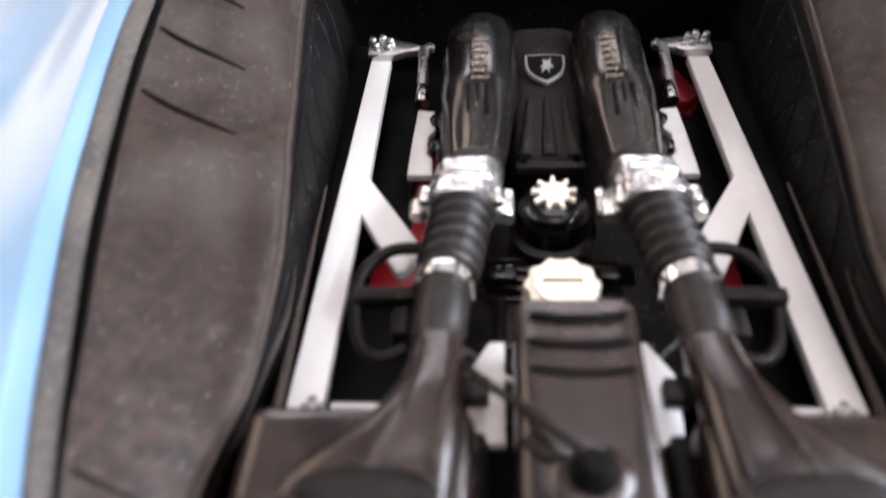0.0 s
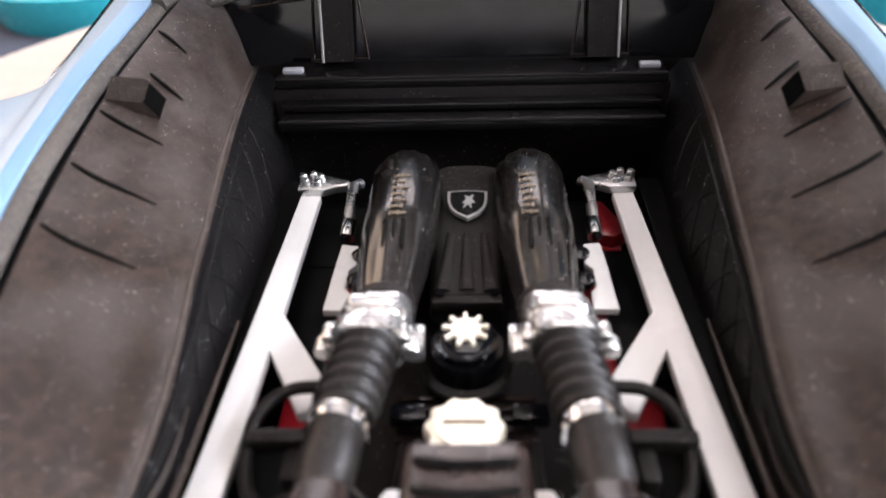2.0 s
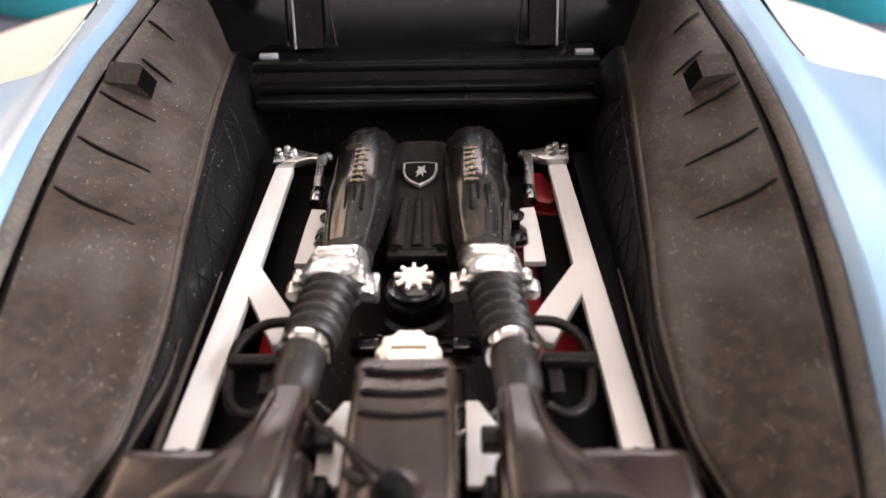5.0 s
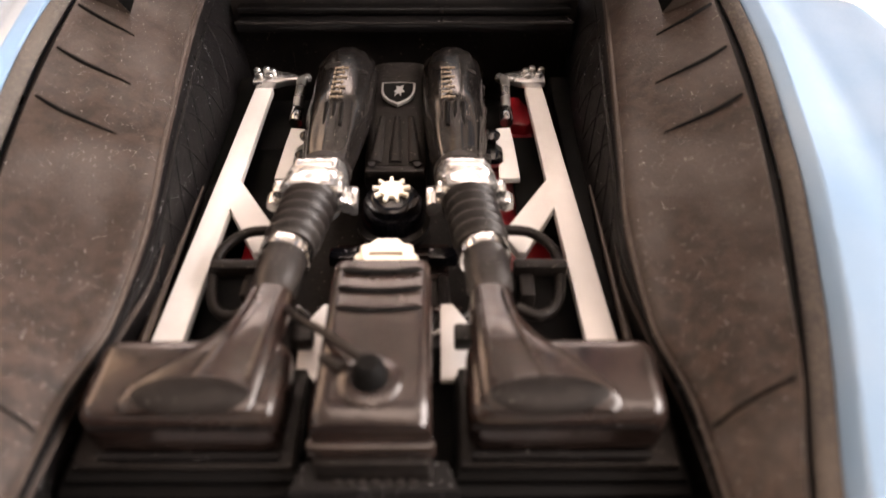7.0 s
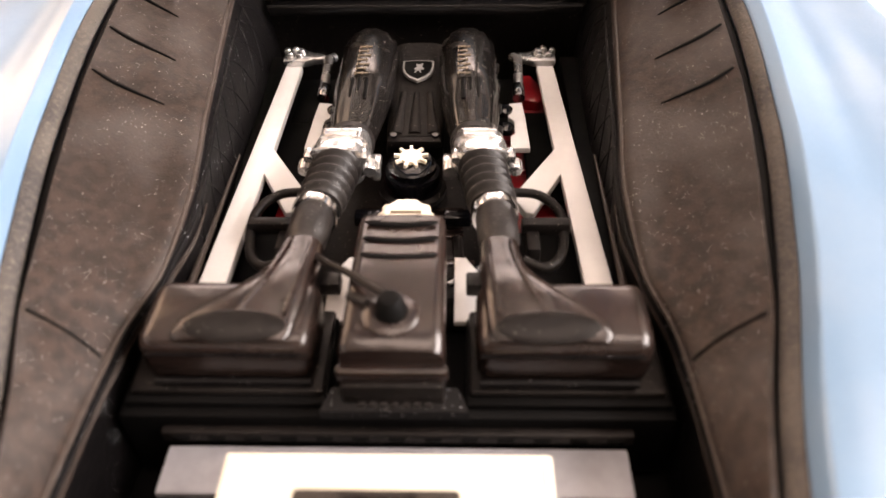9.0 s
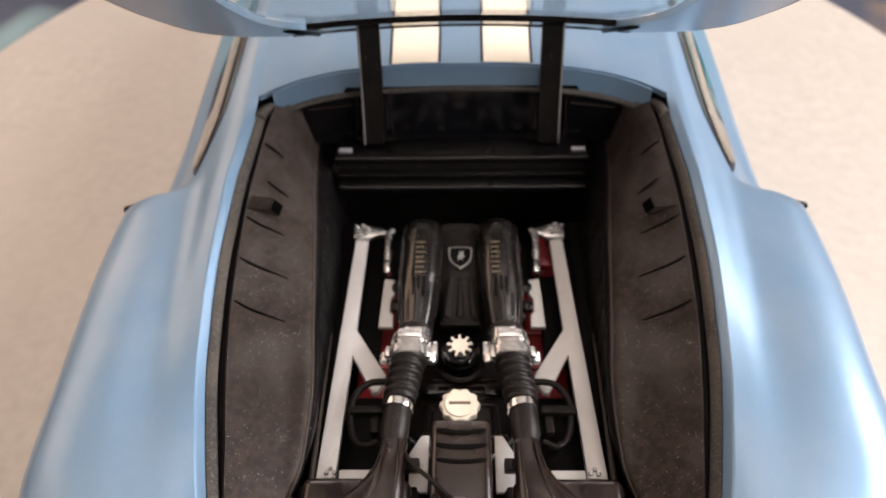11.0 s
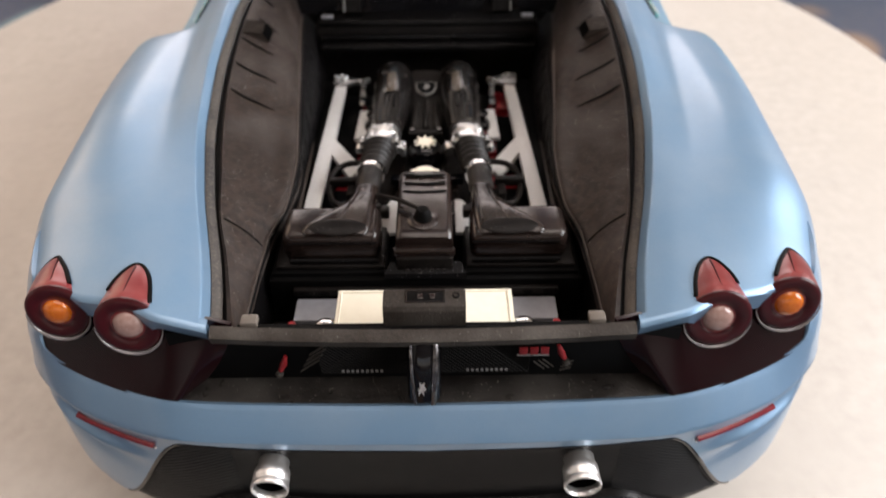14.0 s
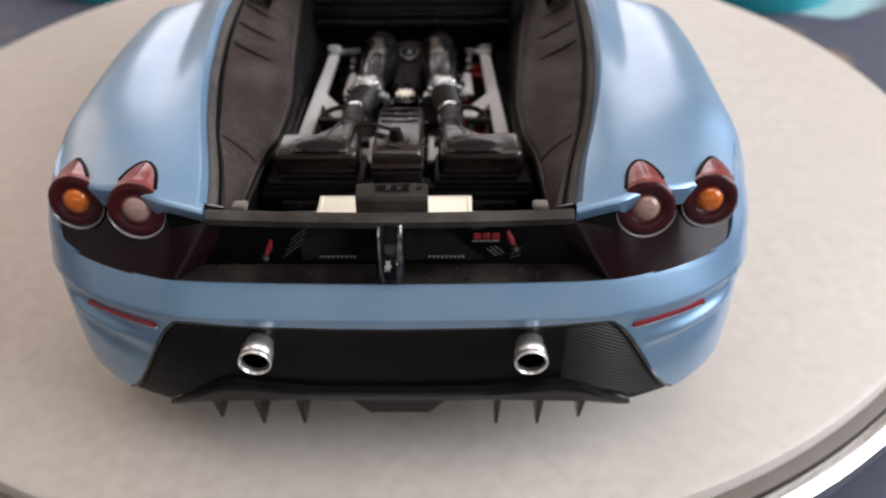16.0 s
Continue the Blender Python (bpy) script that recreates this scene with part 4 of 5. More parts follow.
seal_path, lip_path, groove_path = rim_path(0.6, 1.6), rim_path(0.0, 0.0), rim_path(1.75, 2.6)
n_side = (len(seal_path) - 25) // 2
for a, b in ((0, n_side), (len(seal_path) - n_side, len(seal_path))):
    turned = [[p + Vector((math.copysign(1, p.x) * dx, 0, dz)) for dx, dz in ((0.14, -1.0), (0.02, -1.16), (-0.05, -1.3), (-0.06, -1.9), (0.1, -1.9), (0.4, -1.5))] for p in lip_path[a:b]]
    part("opening_lip", grid(turned, close_v=True, caps=True), "paint", car, "turned-down blue edge of the engine opening")
    rubber = [[p + Vector((math.copysign(1, p.x) * dx, 0, dz)) for dx, dz in ((0.62, 0.22), (0.4, 0.4), (0.1, 0.34), (-0.25, 0.12), (-0.55, -0.15), (-0.72, -0.5), (-0.5, -0.9), (0.6, -0.8))] for p in seal_path[a:b]]
    part("opening_seal", grid(rubber, close_v=True, caps=True), "seal", car, "dusty black rubber seal beside the engine opening")
    # black bar fills the gap beside the seal and stands in for its shade
    part("seal_gap_shade", tube(groove_path[a:b], 0.5, 8, flat=0.6), "deep", car)
header = [Vector((x, header_y(x) - 0.55, roof_z(x, header_y(x)) - 4.0)) for x in [-28.5 + 57 * q / 40 for q in range(41)]]
part("header_seal", tube(header, 0.85, 10, flat=0.7), "seal", car, "dusty brown rubber strip under the roof edge")

for sx in (-1, 1):
    x0, z0 = rim_at(74.5)
    bend = spline([(sx * (x0 - 0.6), 74.5, z0 - 1.55), (sx * (x0 - 0.9), 76.4, z0 - 1.7), (sx * 29.9, 78.0, z0 - 2.1), (sx * 28.9, 78.6, z0 - 2.7), (sx * 27.2, header_y(27.2) - 0.6, roof_z(27.2, header_y(27.2)) - 4.0)], 5)
    part("corner_seal", tube(bend, 0.85, 10), "seal", car, "dusty rubber seal round the corner of the opening")

fascia = [[(x, header_y(x) - 0.12 * k, roof_z(x, header_y(x)) - 0.25 - 0.85 * k) for k in range(5)] for x in [-29.5 + 59 * q / 40 for q in range(41)]]
part("roof_fascia", thick(grid(fascia), 0.4), "paint", car, "blue edge below the rear of the roof")

LINER_Y = [-3, 8, 16, 23, 30, 42, 58, 70, 81]
# x and z of six points from the rim over the crease (the fourth) down to the floor
LINER = [
    [(21.3, 45.0), (21.2, 44.3), (21.3, 43.2), (21.4, 41.6), (21.8, 38.6), (21.8, 30)],
    [(24.0, 45.8), (22.9, 44.8), (21.8, 43.4), (21.2, 41.9), (21.8, 38.8), (21.6, 30)],
    [(26.3, 46.65), (24.0, 45.2), (22.0, 43.5), (20.9, 42.0), (21.3, 39.0), (21.0, 30)],
    [(27.45, 47.45), (25.0, 45.8), (21.6, 43.9), (19.2, 42.8), (20.2, 39.0), (19.6, 30)],
    [(28.6, 48.35), (25.9, 46.7), (21.8, 44.9), (18.95, 43.8), (18.9, 39.0), (18.4, 30)],
    [(29.85, 50.15), (27.4, 48.8), (23.0, 46.9), (20.0, 45.3), (19.2, 40.5), (18.2, 30)],
    [(30.3, 52.2), (28.4, 51.3), (24.6, 49.0), (21.7, 46.3), (19.6, 42.0), (18.4, 30)],
    [(29.9, 53.2), (28.0, 52.2), (25.3, 49.4), (23.3, 45.6), (20.6, 41.5), (19.4, 30)],
    [(29.0, 54.0), (26.4, 52.0), (25.2, 49.2), (24.2, 45.0), (21.6, 41.0), (20.2, 30)],
]


def liner_row(y, n=7):
    return spline([(smooth_interp(y, LINER_Y, [s[k][0] for s in LINER]), smooth_interp(y, LINER_Y, [s[k][1] for s in LINER]), 0) for k in range(6)], n)


def liner_point(sx, y, u, lift=0.0):
    """A place on the liner: u runs from 0 at the rim to 1 at the floor."""
    row = liner_row(y)
    f = u * (len(row) - 1)
    i = min(int(f), len(row) - 2)
    p, d = row[i].lerp(row[i + 1], f - i), row[i + 1] - row[i]
    n = Vector((d.y, -d.x, 0)).normalized()
    if n.x > 0:
        n = -n
    return Vector((sx * (p.x + n.x * lift), y, p.y + n.y * lift))


for sx in (-1, 1):
    rows = [[(sx * p.x, y, p.y) for p in liner_row(y)] for y in [-3 + 84 * k / 70 for k in range(71)]]
    # below the crease the liner takes a much darker material
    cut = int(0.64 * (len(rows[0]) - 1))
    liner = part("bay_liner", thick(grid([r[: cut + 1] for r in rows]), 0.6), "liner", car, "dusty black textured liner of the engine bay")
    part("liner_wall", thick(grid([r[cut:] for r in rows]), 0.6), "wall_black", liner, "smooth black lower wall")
    # raised black ridges stand in for the shade in the liner's grooves
    for y, u0, u1 in ((69.4, 0.04, 0.28), (62.4, 0.20, 0.36), (55.2, 0.03, 0.36), (48.4, 0.03, 0.39), (41.8, 0.03, 0.38)):
        n = 7
        ridge = [liner_point(sx, y - 1.2 * k / n, u0 + (u1 - u0) * k / n, 0.08) for k in range(n + 1)]
        part("groove_shade", tube(ridge, [0.06 + 0.15 * math.sin(math.pi * min(1, (k + 1) / (n + 1))) for k in range(n + 1)], 6), "deep", liner)
    # long moulded ridge along the crease, and the lower gutter
    part("liner_crease", tube([liner_point(sx, -2 + 1.5 * k, 0.60, 0.0) for k in range(54)], 0.19, 8), "lit_liner", liner)
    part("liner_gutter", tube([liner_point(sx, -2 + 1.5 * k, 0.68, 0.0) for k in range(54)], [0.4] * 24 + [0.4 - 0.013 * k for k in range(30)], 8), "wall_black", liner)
    part("liner_ridge", tube([liner_point(sx, -1.5 + 1.0 * k, 0.755, 0.12) for k in range(36)], [0.32] * 26 + [0.32 - 0.028 * k for k in range(10)], 8), "liner", liner)
    seam = [liner_point(sx, 15.0 - 1.2 * k / 6, 0.03 + 0.50 * k / 6, 0.03) for k in range(7)]
    part("liner_joint", tube(seam, 0.13, 6), "deep", liner)
    # square peg set on its corner, its end towards the engine, shaded by a black face
    end, away = Vector((sx * 26.1, 57.0, 51.8)), Vector((sx * 3.1, 0.15, 0.3))
    diamond = [Vector(q) for q in ((0, 0, 1.9), (sx * 0.95, -0.45, 0.05), (0, 0, -1.9), (-sx * 0.95, 0.45, -0.05))]
    peg = part("liner_peg", grid([[end + away + q for q in diamond], [end + 0.12 * away + q for q in diamond], [end + 0.93 * q for q in diamond]], close_v=True, caps=True), "lit_liner", liner, smooth=0)
    front = Vector((-sx * 0.04, -0.09, 0.0))
    part("peg_end_shade", grid([[end + front + 0.86 * q for q in diamond], [end + 1.1 * front] * 4], close_v=True), "deep", peg, smooth=0)
    # lattice ribs on the lower wall beside the struts
    for k in range(8):
        y = 34 + 4.6 * k
        for dy in (4.2, -4.2):
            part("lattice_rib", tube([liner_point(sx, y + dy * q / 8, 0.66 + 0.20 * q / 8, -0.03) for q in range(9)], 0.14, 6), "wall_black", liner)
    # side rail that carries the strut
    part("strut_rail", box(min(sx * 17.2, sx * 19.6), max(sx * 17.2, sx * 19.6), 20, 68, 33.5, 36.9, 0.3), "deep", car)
    part("rail_edge", tube([(sx * 18.75, 22.5 + 1.4 * k, 38.3 - 0.02 * k) for k in range(17)], [0.42 - 0.019 * k for k in range(17)], 8), "lit_liner", car)

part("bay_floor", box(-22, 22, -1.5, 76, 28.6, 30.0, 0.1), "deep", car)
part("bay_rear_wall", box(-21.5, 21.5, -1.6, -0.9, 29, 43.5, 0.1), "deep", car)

bulkhead = part("bulkhead", box(-21, 21, 74.0, 77.5, 29.5, 44.6, 0.2), "plastic", car, "black bulkhead with stepped ledges")
part("ledge", box(-20.6, 20.6, 73.9, 79.5, 44.6, 45.7, 0.25), "diffuser", bulkhead)
part("ledge", box(-20.0, 20.0, 72.6, 74.2, 42.6, 43.4, 0.2), "diffuser", bulkhead)
part("ledge", box(-20.0, 20.0, 70.6, 74.0, 41.2, 42.3, 0.25), "diffuser", bulkhead)
part("ledge_lip", tube([(-20, 70.8, 42.35), (20, 70.8, 42.35)], 0.25, 8), "diffuser", bulkhead)
part("ledge_lip", tube([(-20.4, 74.0, 45.75), (20.4, 74.0, 45.75)], 0.22, 8), "diffuser", bulkhead)

# rear cabin window between the ledge and the roof edge
pane = part("cabin_window", mesh([(-25, 78.4, 45.4), (25, 78.4, 45.4), (26, 80.2, 55.2), (-26, 80.2, 55.2), (-25, 79.2, 45.2), (25, 79.2, 45.2), (26, 81.0, 55.0), (-26, 81.0, 55.0)],
                                  [(0, 1, 2, 3), (7, 6, 5, 4), (0, 4, 5, 1), (1, 5, 6, 2), (2, 6, 7, 3), (3, 7, 4, 0)]), "cabin_glass", car, "dark glass between engine bay and cabin", 0)
for sx in (-1, 1):
    for x in (11.0, 17.0):
        part("window_bead", tube([(sx * x, 78.35, 46.0), (sx * (x + (0.9 if x < 14 else -0.5)), 79.85, 54.0)], 0.15, 6), "satin", pane)
    part("window_bead", tube([(sx * 11.0, 78.35, 46.1), (sx * 17.0, 78.35, 46.1)], 0.14, 6), "satin", pane)
    part("window_bead", tube([(sx * 17.4, 79.4, 52.4), (sx * 24.5, 79.3, 51.6)], 0.16, 6), "satin", pane)
    part("window_clip", box(sx * 18.9 - 1.1, sx * 18.9 + 1.1, 75.4, 76.3, 45.6, 46.2, 0.15), "grey", pane)

# ---- raised engine lid on two arms ----
LID_AT, LID_WAY = Vector((0, 82.0, 66.4)), Vector((0, -0.80, 0.60)).normalized()
LID_UP = Vector((1, 0, 0)).cross(LID_WAY).normalized()
if LID_UP.z < 0:
    LID_UP = -LID_UP


def lid_half(v):
    return smooth_interp(v, [0, 4, 12, 22, 34, 50, 66, 80, 87], [26.0, 29.0, 31.8, 32.8, 32.2, 30.2, 27.4, 24.6, 23.4])


def on_lid(x, v, h=0.0):
    return LID_AT + Vector((x, 0, 0)) + LID_WAY * v + LID_UP * (h + 2.2 * (1 - (x / 33) ** 2) - 2.2)


def lid_ring(outer, inner, v0, v1, w0, w1, h, n=44):
    """A frame between the lid's outline and an inner one, on its two long sides."""
    rows = []
    for k in range(n + 1):
        v = v0 + (v1 - v0) * k / n
        rows.append([on_lid(x, v, h) for x in (outer(v), outer(v) * 0.97, (outer(v) + inner(v)) / 2, inner(v))])
    return rows


def inner_half(v):
    return lid_half(v) - 8.0


lid = thing("engine_lid", (0, 82, 66), "", "")
lid.parent = car
lid.location = (Vector((0, 82, 66)) - PLACE[car.name]) * MM
tagged(lid, "raised blue engine lid with a clear window")
for sx in (-1, 1):
    side = lid_ring(lambda v: sx * lid_half(v), lambda v: sx * inner_half(v), 0, 87, 0, 0, 0)
    part("lid_side", thick(grid(side), 1.2), "paint", lid)
    part("lid_seal", tube([on_lid(sx * lid_half(v), v, -0.4) for v in [87 * k / 60 for k in range(61)]], 0.8, 8), "rubber", lid)
    part("lid_bracket", tube([on_lid(sx * (inner_half(2) + 1.5), 0.5, -1.0), on_lid(sx * (inner_half(10) + 0.6), 9, -0.9)], 0.8, 6), "gloss", lid)
for v0, v1, m_ in ((0.0, 6.0, "gloss"), (60.0, 87.0, "paint")):
    rows = [[on_lid(-inner_half(v) + 2 * inner_half(v) * i / 20, v, 0) for i in range(21)] for v in [v0 + (v1 - v0) * k / 12 for k in range(13)]]
    part("lid_panel", thick(grid(rows), 1.2), m_, lid)
rows = [[on_lid(-inner_half(v) + 2 * inner_half(v) * i / 16, v, 0.2) for i in range(17)] for v in [6.0 + 54.0 * k / 24 for k in range(25)]]
part("lid_edge", tube([on_lid(x, 0.0, -0.5) for x in [-25 + 50 * k / 20 for k in range(21)]], 0.9, 10), "plastic", lid)
clear_glass = bpy.data.materials.new("clear_lid_glass")
clear_glass.use_nodes = True
cg = clear_glass.node_tree.nodes["Principled BSDF"]
cg.inputs["Base Color"].default_value, cg.inputs["Roughness"].default_value = (0.97, 0.98, 0.98, 1), 0.02
cg.inputs["Transmission Weight"].default_value, cg.inputs["IOR"].default_value = 1.0, 1.05
pane2 = part("lid_window", thick(grid(rows), 0.6), clear_glass, lid, "clear lid window")
for sx in (-1, 1):
    arm = spline([(sx * 14.2, 77.5, 46.4), (sx * 14.0, 78.3, 52), (sx * 13.8, 79.3, 59), (sx * 13.7, 81.2, 66.6)], 6)
    rows = [[p + Vector(q) for q in ((-1.7, -0.7, 0), (1.7, -0.7, 0), (1.7, 0.7, 0), (-1.7, 0.7, 0))] for p in arm]
    a = grid(rows, close_v=True, caps=True)
    arm_ob = part("lid_arm", a, "plastic", car, "black hinge arm of the engine lid")
    part("arm_edge", tube([p + Vector((sx * 1.5, -0.75, 0)) for p in arm], 0.16, 6), "silver_print", arm_ob)

# ---- engine ----
XO = -0.2


def swept(stations, seg=28, power=2.0, caps=True):
    """A body along y: (x, y, z, half width, half height) a station, with rounded sections."""
    rows = []
    for x, y, z, w, h in stations:
        row = []
        for k in range(seg):
            a = 2 * math.pi * k / seg
            c, s = math.cos(a), math.sin(a)
            row.append((x + w * math.copysign(abs(c) ** (2 / power), c), y, z + h * math.copysign(abs(s) ** (2 / power), s)))
        rows.append(row)
    return grid(rows, close_v=True, caps=caps)


def side_parts(sx):
    X = lambda x: XO + sx * x

    # intake plenum with its lobed neck
    rows = []
    for k in range(43):
        y = 63.7 - 21.2 * k / 42
        w = smooth_interp(y, [42.5, 44.2, 46.5, 50.5, 53, 60.3, 62.5, 63.4, 63.7], [2.1, 2.3, 2.6, 3.05, 3.3, 3.35, 3.05, 2.1, 0.9])
        x = smooth_interp(y, [43.6, 50, 56, 65], [6.2, 6.0, 5.75, 5.65])
        lobe = 0.05 * max(0.0, 1 - (abs(y - 45.9) / 5.0) ** 2)
        row = []
        for q in range(40):
            a = 2 * math.pi * q / 40
            r = w * (1 + lobe * math.cos(8 * a) + 0.032 * math.cos(14 * a) * max(0.0, min(1.0, (y - 58.5) / 3)))
            row.append((X(x) + r * math.cos(a), y, 40.55 + r * math.sin(a)))
        rows.append(row)
    plenum = part("intake_plenum", grid(rows, close_v=True, caps=True), "carbon", car, "dusty black carbon-look intake plenum")
    for k in range(7):
        y0 = 57.4 - 0.96 * k
        stem = box(-0.72 + 0.25 * (k % 3 == 1), 0.70 - 0.3 * (k % 2), -0.10, 0.10, 0, 0.1, 0)
        serif = box(-0.72, -0.58, -0.30, 0.22, 0, 0.1, 0)
        cross = box(0.0 + 0.2 * (k % 2), 0.13 + 0.2 * (k % 2), -0.3, 0.3, 0.005, 0.105, 0)
        part("letter_bar", moved(join(stem, serif, cross), Matrix.Translation((X(5.5) - 0.25, y0, 43.86))), "gold", plenum, smooth=0)
    for k in (-1, 0, 1):
        part("plenum_slot", tube([(X(5.9) + 0.75 * k, 50.9 - 0.5 * q, 43.72 - 0.10 * q - 0.06 * abs(k)) for q in range(7)], 0.2, 6), "deep", plenum)
    for k in range(4):
        lug = lathe([(0, 0), (0.55, 0), (0.55, 0.9), (0.3, 1.1), (0, 1.1)], 14, Matrix.Translation((X(8.8), 60 - 4.4 * k, 39.2)))
        part("plenum_lug", lug, "plastic", plenum)

    # throttle body
    rows = [(X(6.3), 42.7, 40.9, 2.2, 2.15), (X(6.4), 42.3, 40.9, 2.3, 2.2), (X(6.6), 42.1, 41.0, 2.6, 2.35), (X(6.75), 40.8, 41.1, 2.7, 2.4), (X(6.8), 40.6, 41.1, 2.35, 2.2),
            (X(6.9), 39.7, 41.2, 2.35, 2.2), (X(6.95), 39.5, 41.2, 2.75, 2.45), (X(7.05), 38.4, 41.3, 2.75, 2.45), (X(7.07), 38.2, 41.3, 2.3, 2.3)]
    body = part("throttle_body", swept(rows, 32, 2.9), "satin_alloy", car, "bright cast alloy throttle body")
    for x, z, r in ((10.2, 41.0, 0.62), (3.9, 40.9, 0.66), (9.7, 42.4, 0.42), (4.4, 42.3, 0.4)):
        part("bolt_boss", lathe([(0, -0.75), (r, -0.75), (r * 1.1, -0.45), (r * 1.1, 0.5), (r * 0.7, 0.75), (0, 0.75)], 16, turn_to((X(x), 38.9, z), (0, 1, 0.1))), "satin_alloy", body)
    part("throttle_lever", box(X(3.6) - 0.5, X(3.6) + 0.5, 39.6, 42.2, 38.6, 40.2, 0.2), "satin_alloy", body)
    part("throttle_cap", box(X(6.75) - 1.7, X(6.75) + 1.7, 40.7, 41.9, 42.9, 43.6, 0.25), "satin_alloy", body)
    part("neck_band", lathe([(2.0, -0.5), (2.42, -0.4), (2.42, 0.4), (2.0, 0.5)], 28, turn_to((X(6.25), 43.1, 40.8), (0, 1, 0))), "rubber", plenum)

    # bellows, clamp, pipe
    st = []
    for k in range(61):
        f = k / 60
        y = 38.2 - 6.6 * f
        x = 7.0 + 0.85 * f
        z = 41.3 + 0.45 * f
        r = 2.12 - 0.10 * f + 0.26 * math.cos(2 * math.pi * 5 * f) * (1 if f < 0.97 else 0.3)
        st.append((X(x), y, z, r, r))
    duct = part("air_duct", swept(st, 30), "rubber", car, "black rubber bellows of the air duct")
    part("hose_clamp", lathe([(1.85, -0.55), (2.08, -0.5), (2.12, 0.0), (2.08, 0.5), (1.85, 0.55)], 32, turn_to((X(7.95), 30.7, 41.85), (-sx * 0.10, 1, -0.06))), "chrome", duct, "bright chrome hose clamp")
    st = [(X(7.9), 31.4, 41.8, 1.85, 1.85), (X(8.05), 29.5, 41.95, 1.8, 1.8), (X(8.15), 26.8, 42.2, 1.8, 1.75), (X(8.15), 26.4, 42.25, 1.62, 1.55), (X(8.1), 25.4, 42.4, 1.6, 1.5)]
    part("duct_pipe", swept(st, 28), "rubber", duct)

    # air box with its flared snorkel
    ab = part("air_box", mirrored(box(5.9, 18.7, 13.9, 20.6, 39.4, 44.1, 1.25, 4), sx), "satin", car, "satin black air filter box with a flared snorkel")
    part("box_tray", mirrored(box(5.4, 19.9, 13.2, 21.4, 38.8, 39.5, 0.3), sx), "plastic", ab)
    part("box_plinth", mirrored(box(5.2, 20.4, 12.6, 21.2, 36.0, 38.8, 0.2), sx), "deep", ab)
    part("box_edge", mirrored(join(tube([(6.2, 13.6, 40.1), (17.8, 13.6, 40.1)], 0.3, 8), tube([(6.2, 13.75, 43.0), (17.8, 13.75, 43.0)], 0.14, 6)), sx), "wall_black", ab)
    st = []
    for y, xi, xo, zt, zb in ((14.15, 7.6, 15.4, 44.35, 43.8), (14.6, 7.2, 15.8, 44.75, 43.6), (15.6, 7.0, 15.6, 45.05, 43.4), (17.0, 6.8, 14.4, 45.2, 43.0), (18.6, 6.6, 12.7, 45.2, 42.6),
                              (20.2, 6.5, 11.3, 45.0, 42.0), (22.0, 6.45, 10.3, 44.7, 41.4), (24.0, 6.45, 9.85, 44.2, 41.0), (25.6, 6.5, 9.75, 43.9, 40.8)):
        st.append((X((xi + xo) / 2), y, (zt + zb) / 2, (xo - xi) / 2, (zt - zb) / 2))
    sn = part("snorkel", swept(st, 36, 2.3), "satin", ab)
    part("snorkel_rib", tube(spline([(X(9.0), 25.0, 44.0), (X(9.3), 22, 44.75), (X(9.9), 19, 45.2), (X(11.0), 16, 45.05)], 4), 0.22, 8), "satin", sn)
    part("snorkel_rib", tube(spline([(X(7.2), 25.0, 43.9), (X(7.3), 21, 44.8), (X(7.7), 16, 45.0)], 4), 0.18, 8), "satin", sn)
    # a flattened black dome paints the shade of the snorkel's hollow
    dome = lathe([(0, -1), (0.6, -0.8), (0.92, -0.4), (1, 0), (0.92, 0.4), (0.6, 0.8), (0, 1)], 28, Matrix.Translation((X(11.2), 15.0, 44.72)) @ Matrix.Rotation(radians(20), 4, "X") @ Matrix.Diagonal((3.7, 1.25, 0.2, 1)))
    part("mouth_shade", dome, "plastic", ab, "flat black dome that stands in for the snorkel's shaded hollow")

    # strut, its bracket and cross piece
    poly = [(16.35, 63.0), (14.35, 63.0), (14.84, 45.5), (10.3, 38.0), (10.15, 37.2), (11.15, 35.1), (11.85, 34.9), (15.08, 41.15), (15.65, 23.0), (18.1, 22.8)]
    lean = Matrix(((1, -0.009, 0, 0.1), (0, 1, 0, 0), (0, 0, 1, 0), (0, 0, 0, 1)))
    strut = part("strut", moved(mirrored(prism(poly, 37.4, 38.4, 0.12), sx), lean), "silver", car, "flat silver painted engine bay strut")
    part("strut_foot", mirrored(box(11.0, 15.4, 22.9, 24.1, 37.3, 38.2, 0.15), sx), "silver", strut)
    part("strut_bracket", moved(mirrored(prism([(16.6, 62.7), (13.9, 62.7), (12.9, 63.3), (11.7, 63.5), (11.4, 64.0), (11.9, 64.6), (14.0, 65.3), (16.7, 65.4)], 38.3, 39.2, 0.15), sx), lean), "alloy", strut)
    for x, y in ((16.6, 64.8), (15.6, 65.1), (14.8, 64.6), (16.2, 63.8), (15.0, 63.6)):
        part("bolt", lathe([(0, 0), (0.42, 0), (0.42, 0.5), (0.3, 0.65), (0, 0.65)], 12, Matrix.Translation((sx * (x - 0.3) - 0.45, y, 39.1))), "alloy", strut)
    for x, y in ((16.5, 24.0), (15.9, 23.5), (16.9, 23.4)):
        part("bolt", lathe([(0, 0), (0.3, 0), (0.3, 0.3), (0.2, 0.4), (0, 0.4)], 10, Matrix.Translation((sx * x, y, 38.4))), "alloy", strut)

    # cam cover, coil plates and fuel rail
    cc = part("cam_cover", mirrored(box(9.4, 15.2, 26, 66, 30.5, 33.0, 0.6), sx), "red", car, "deep red cam cover down in the bay")
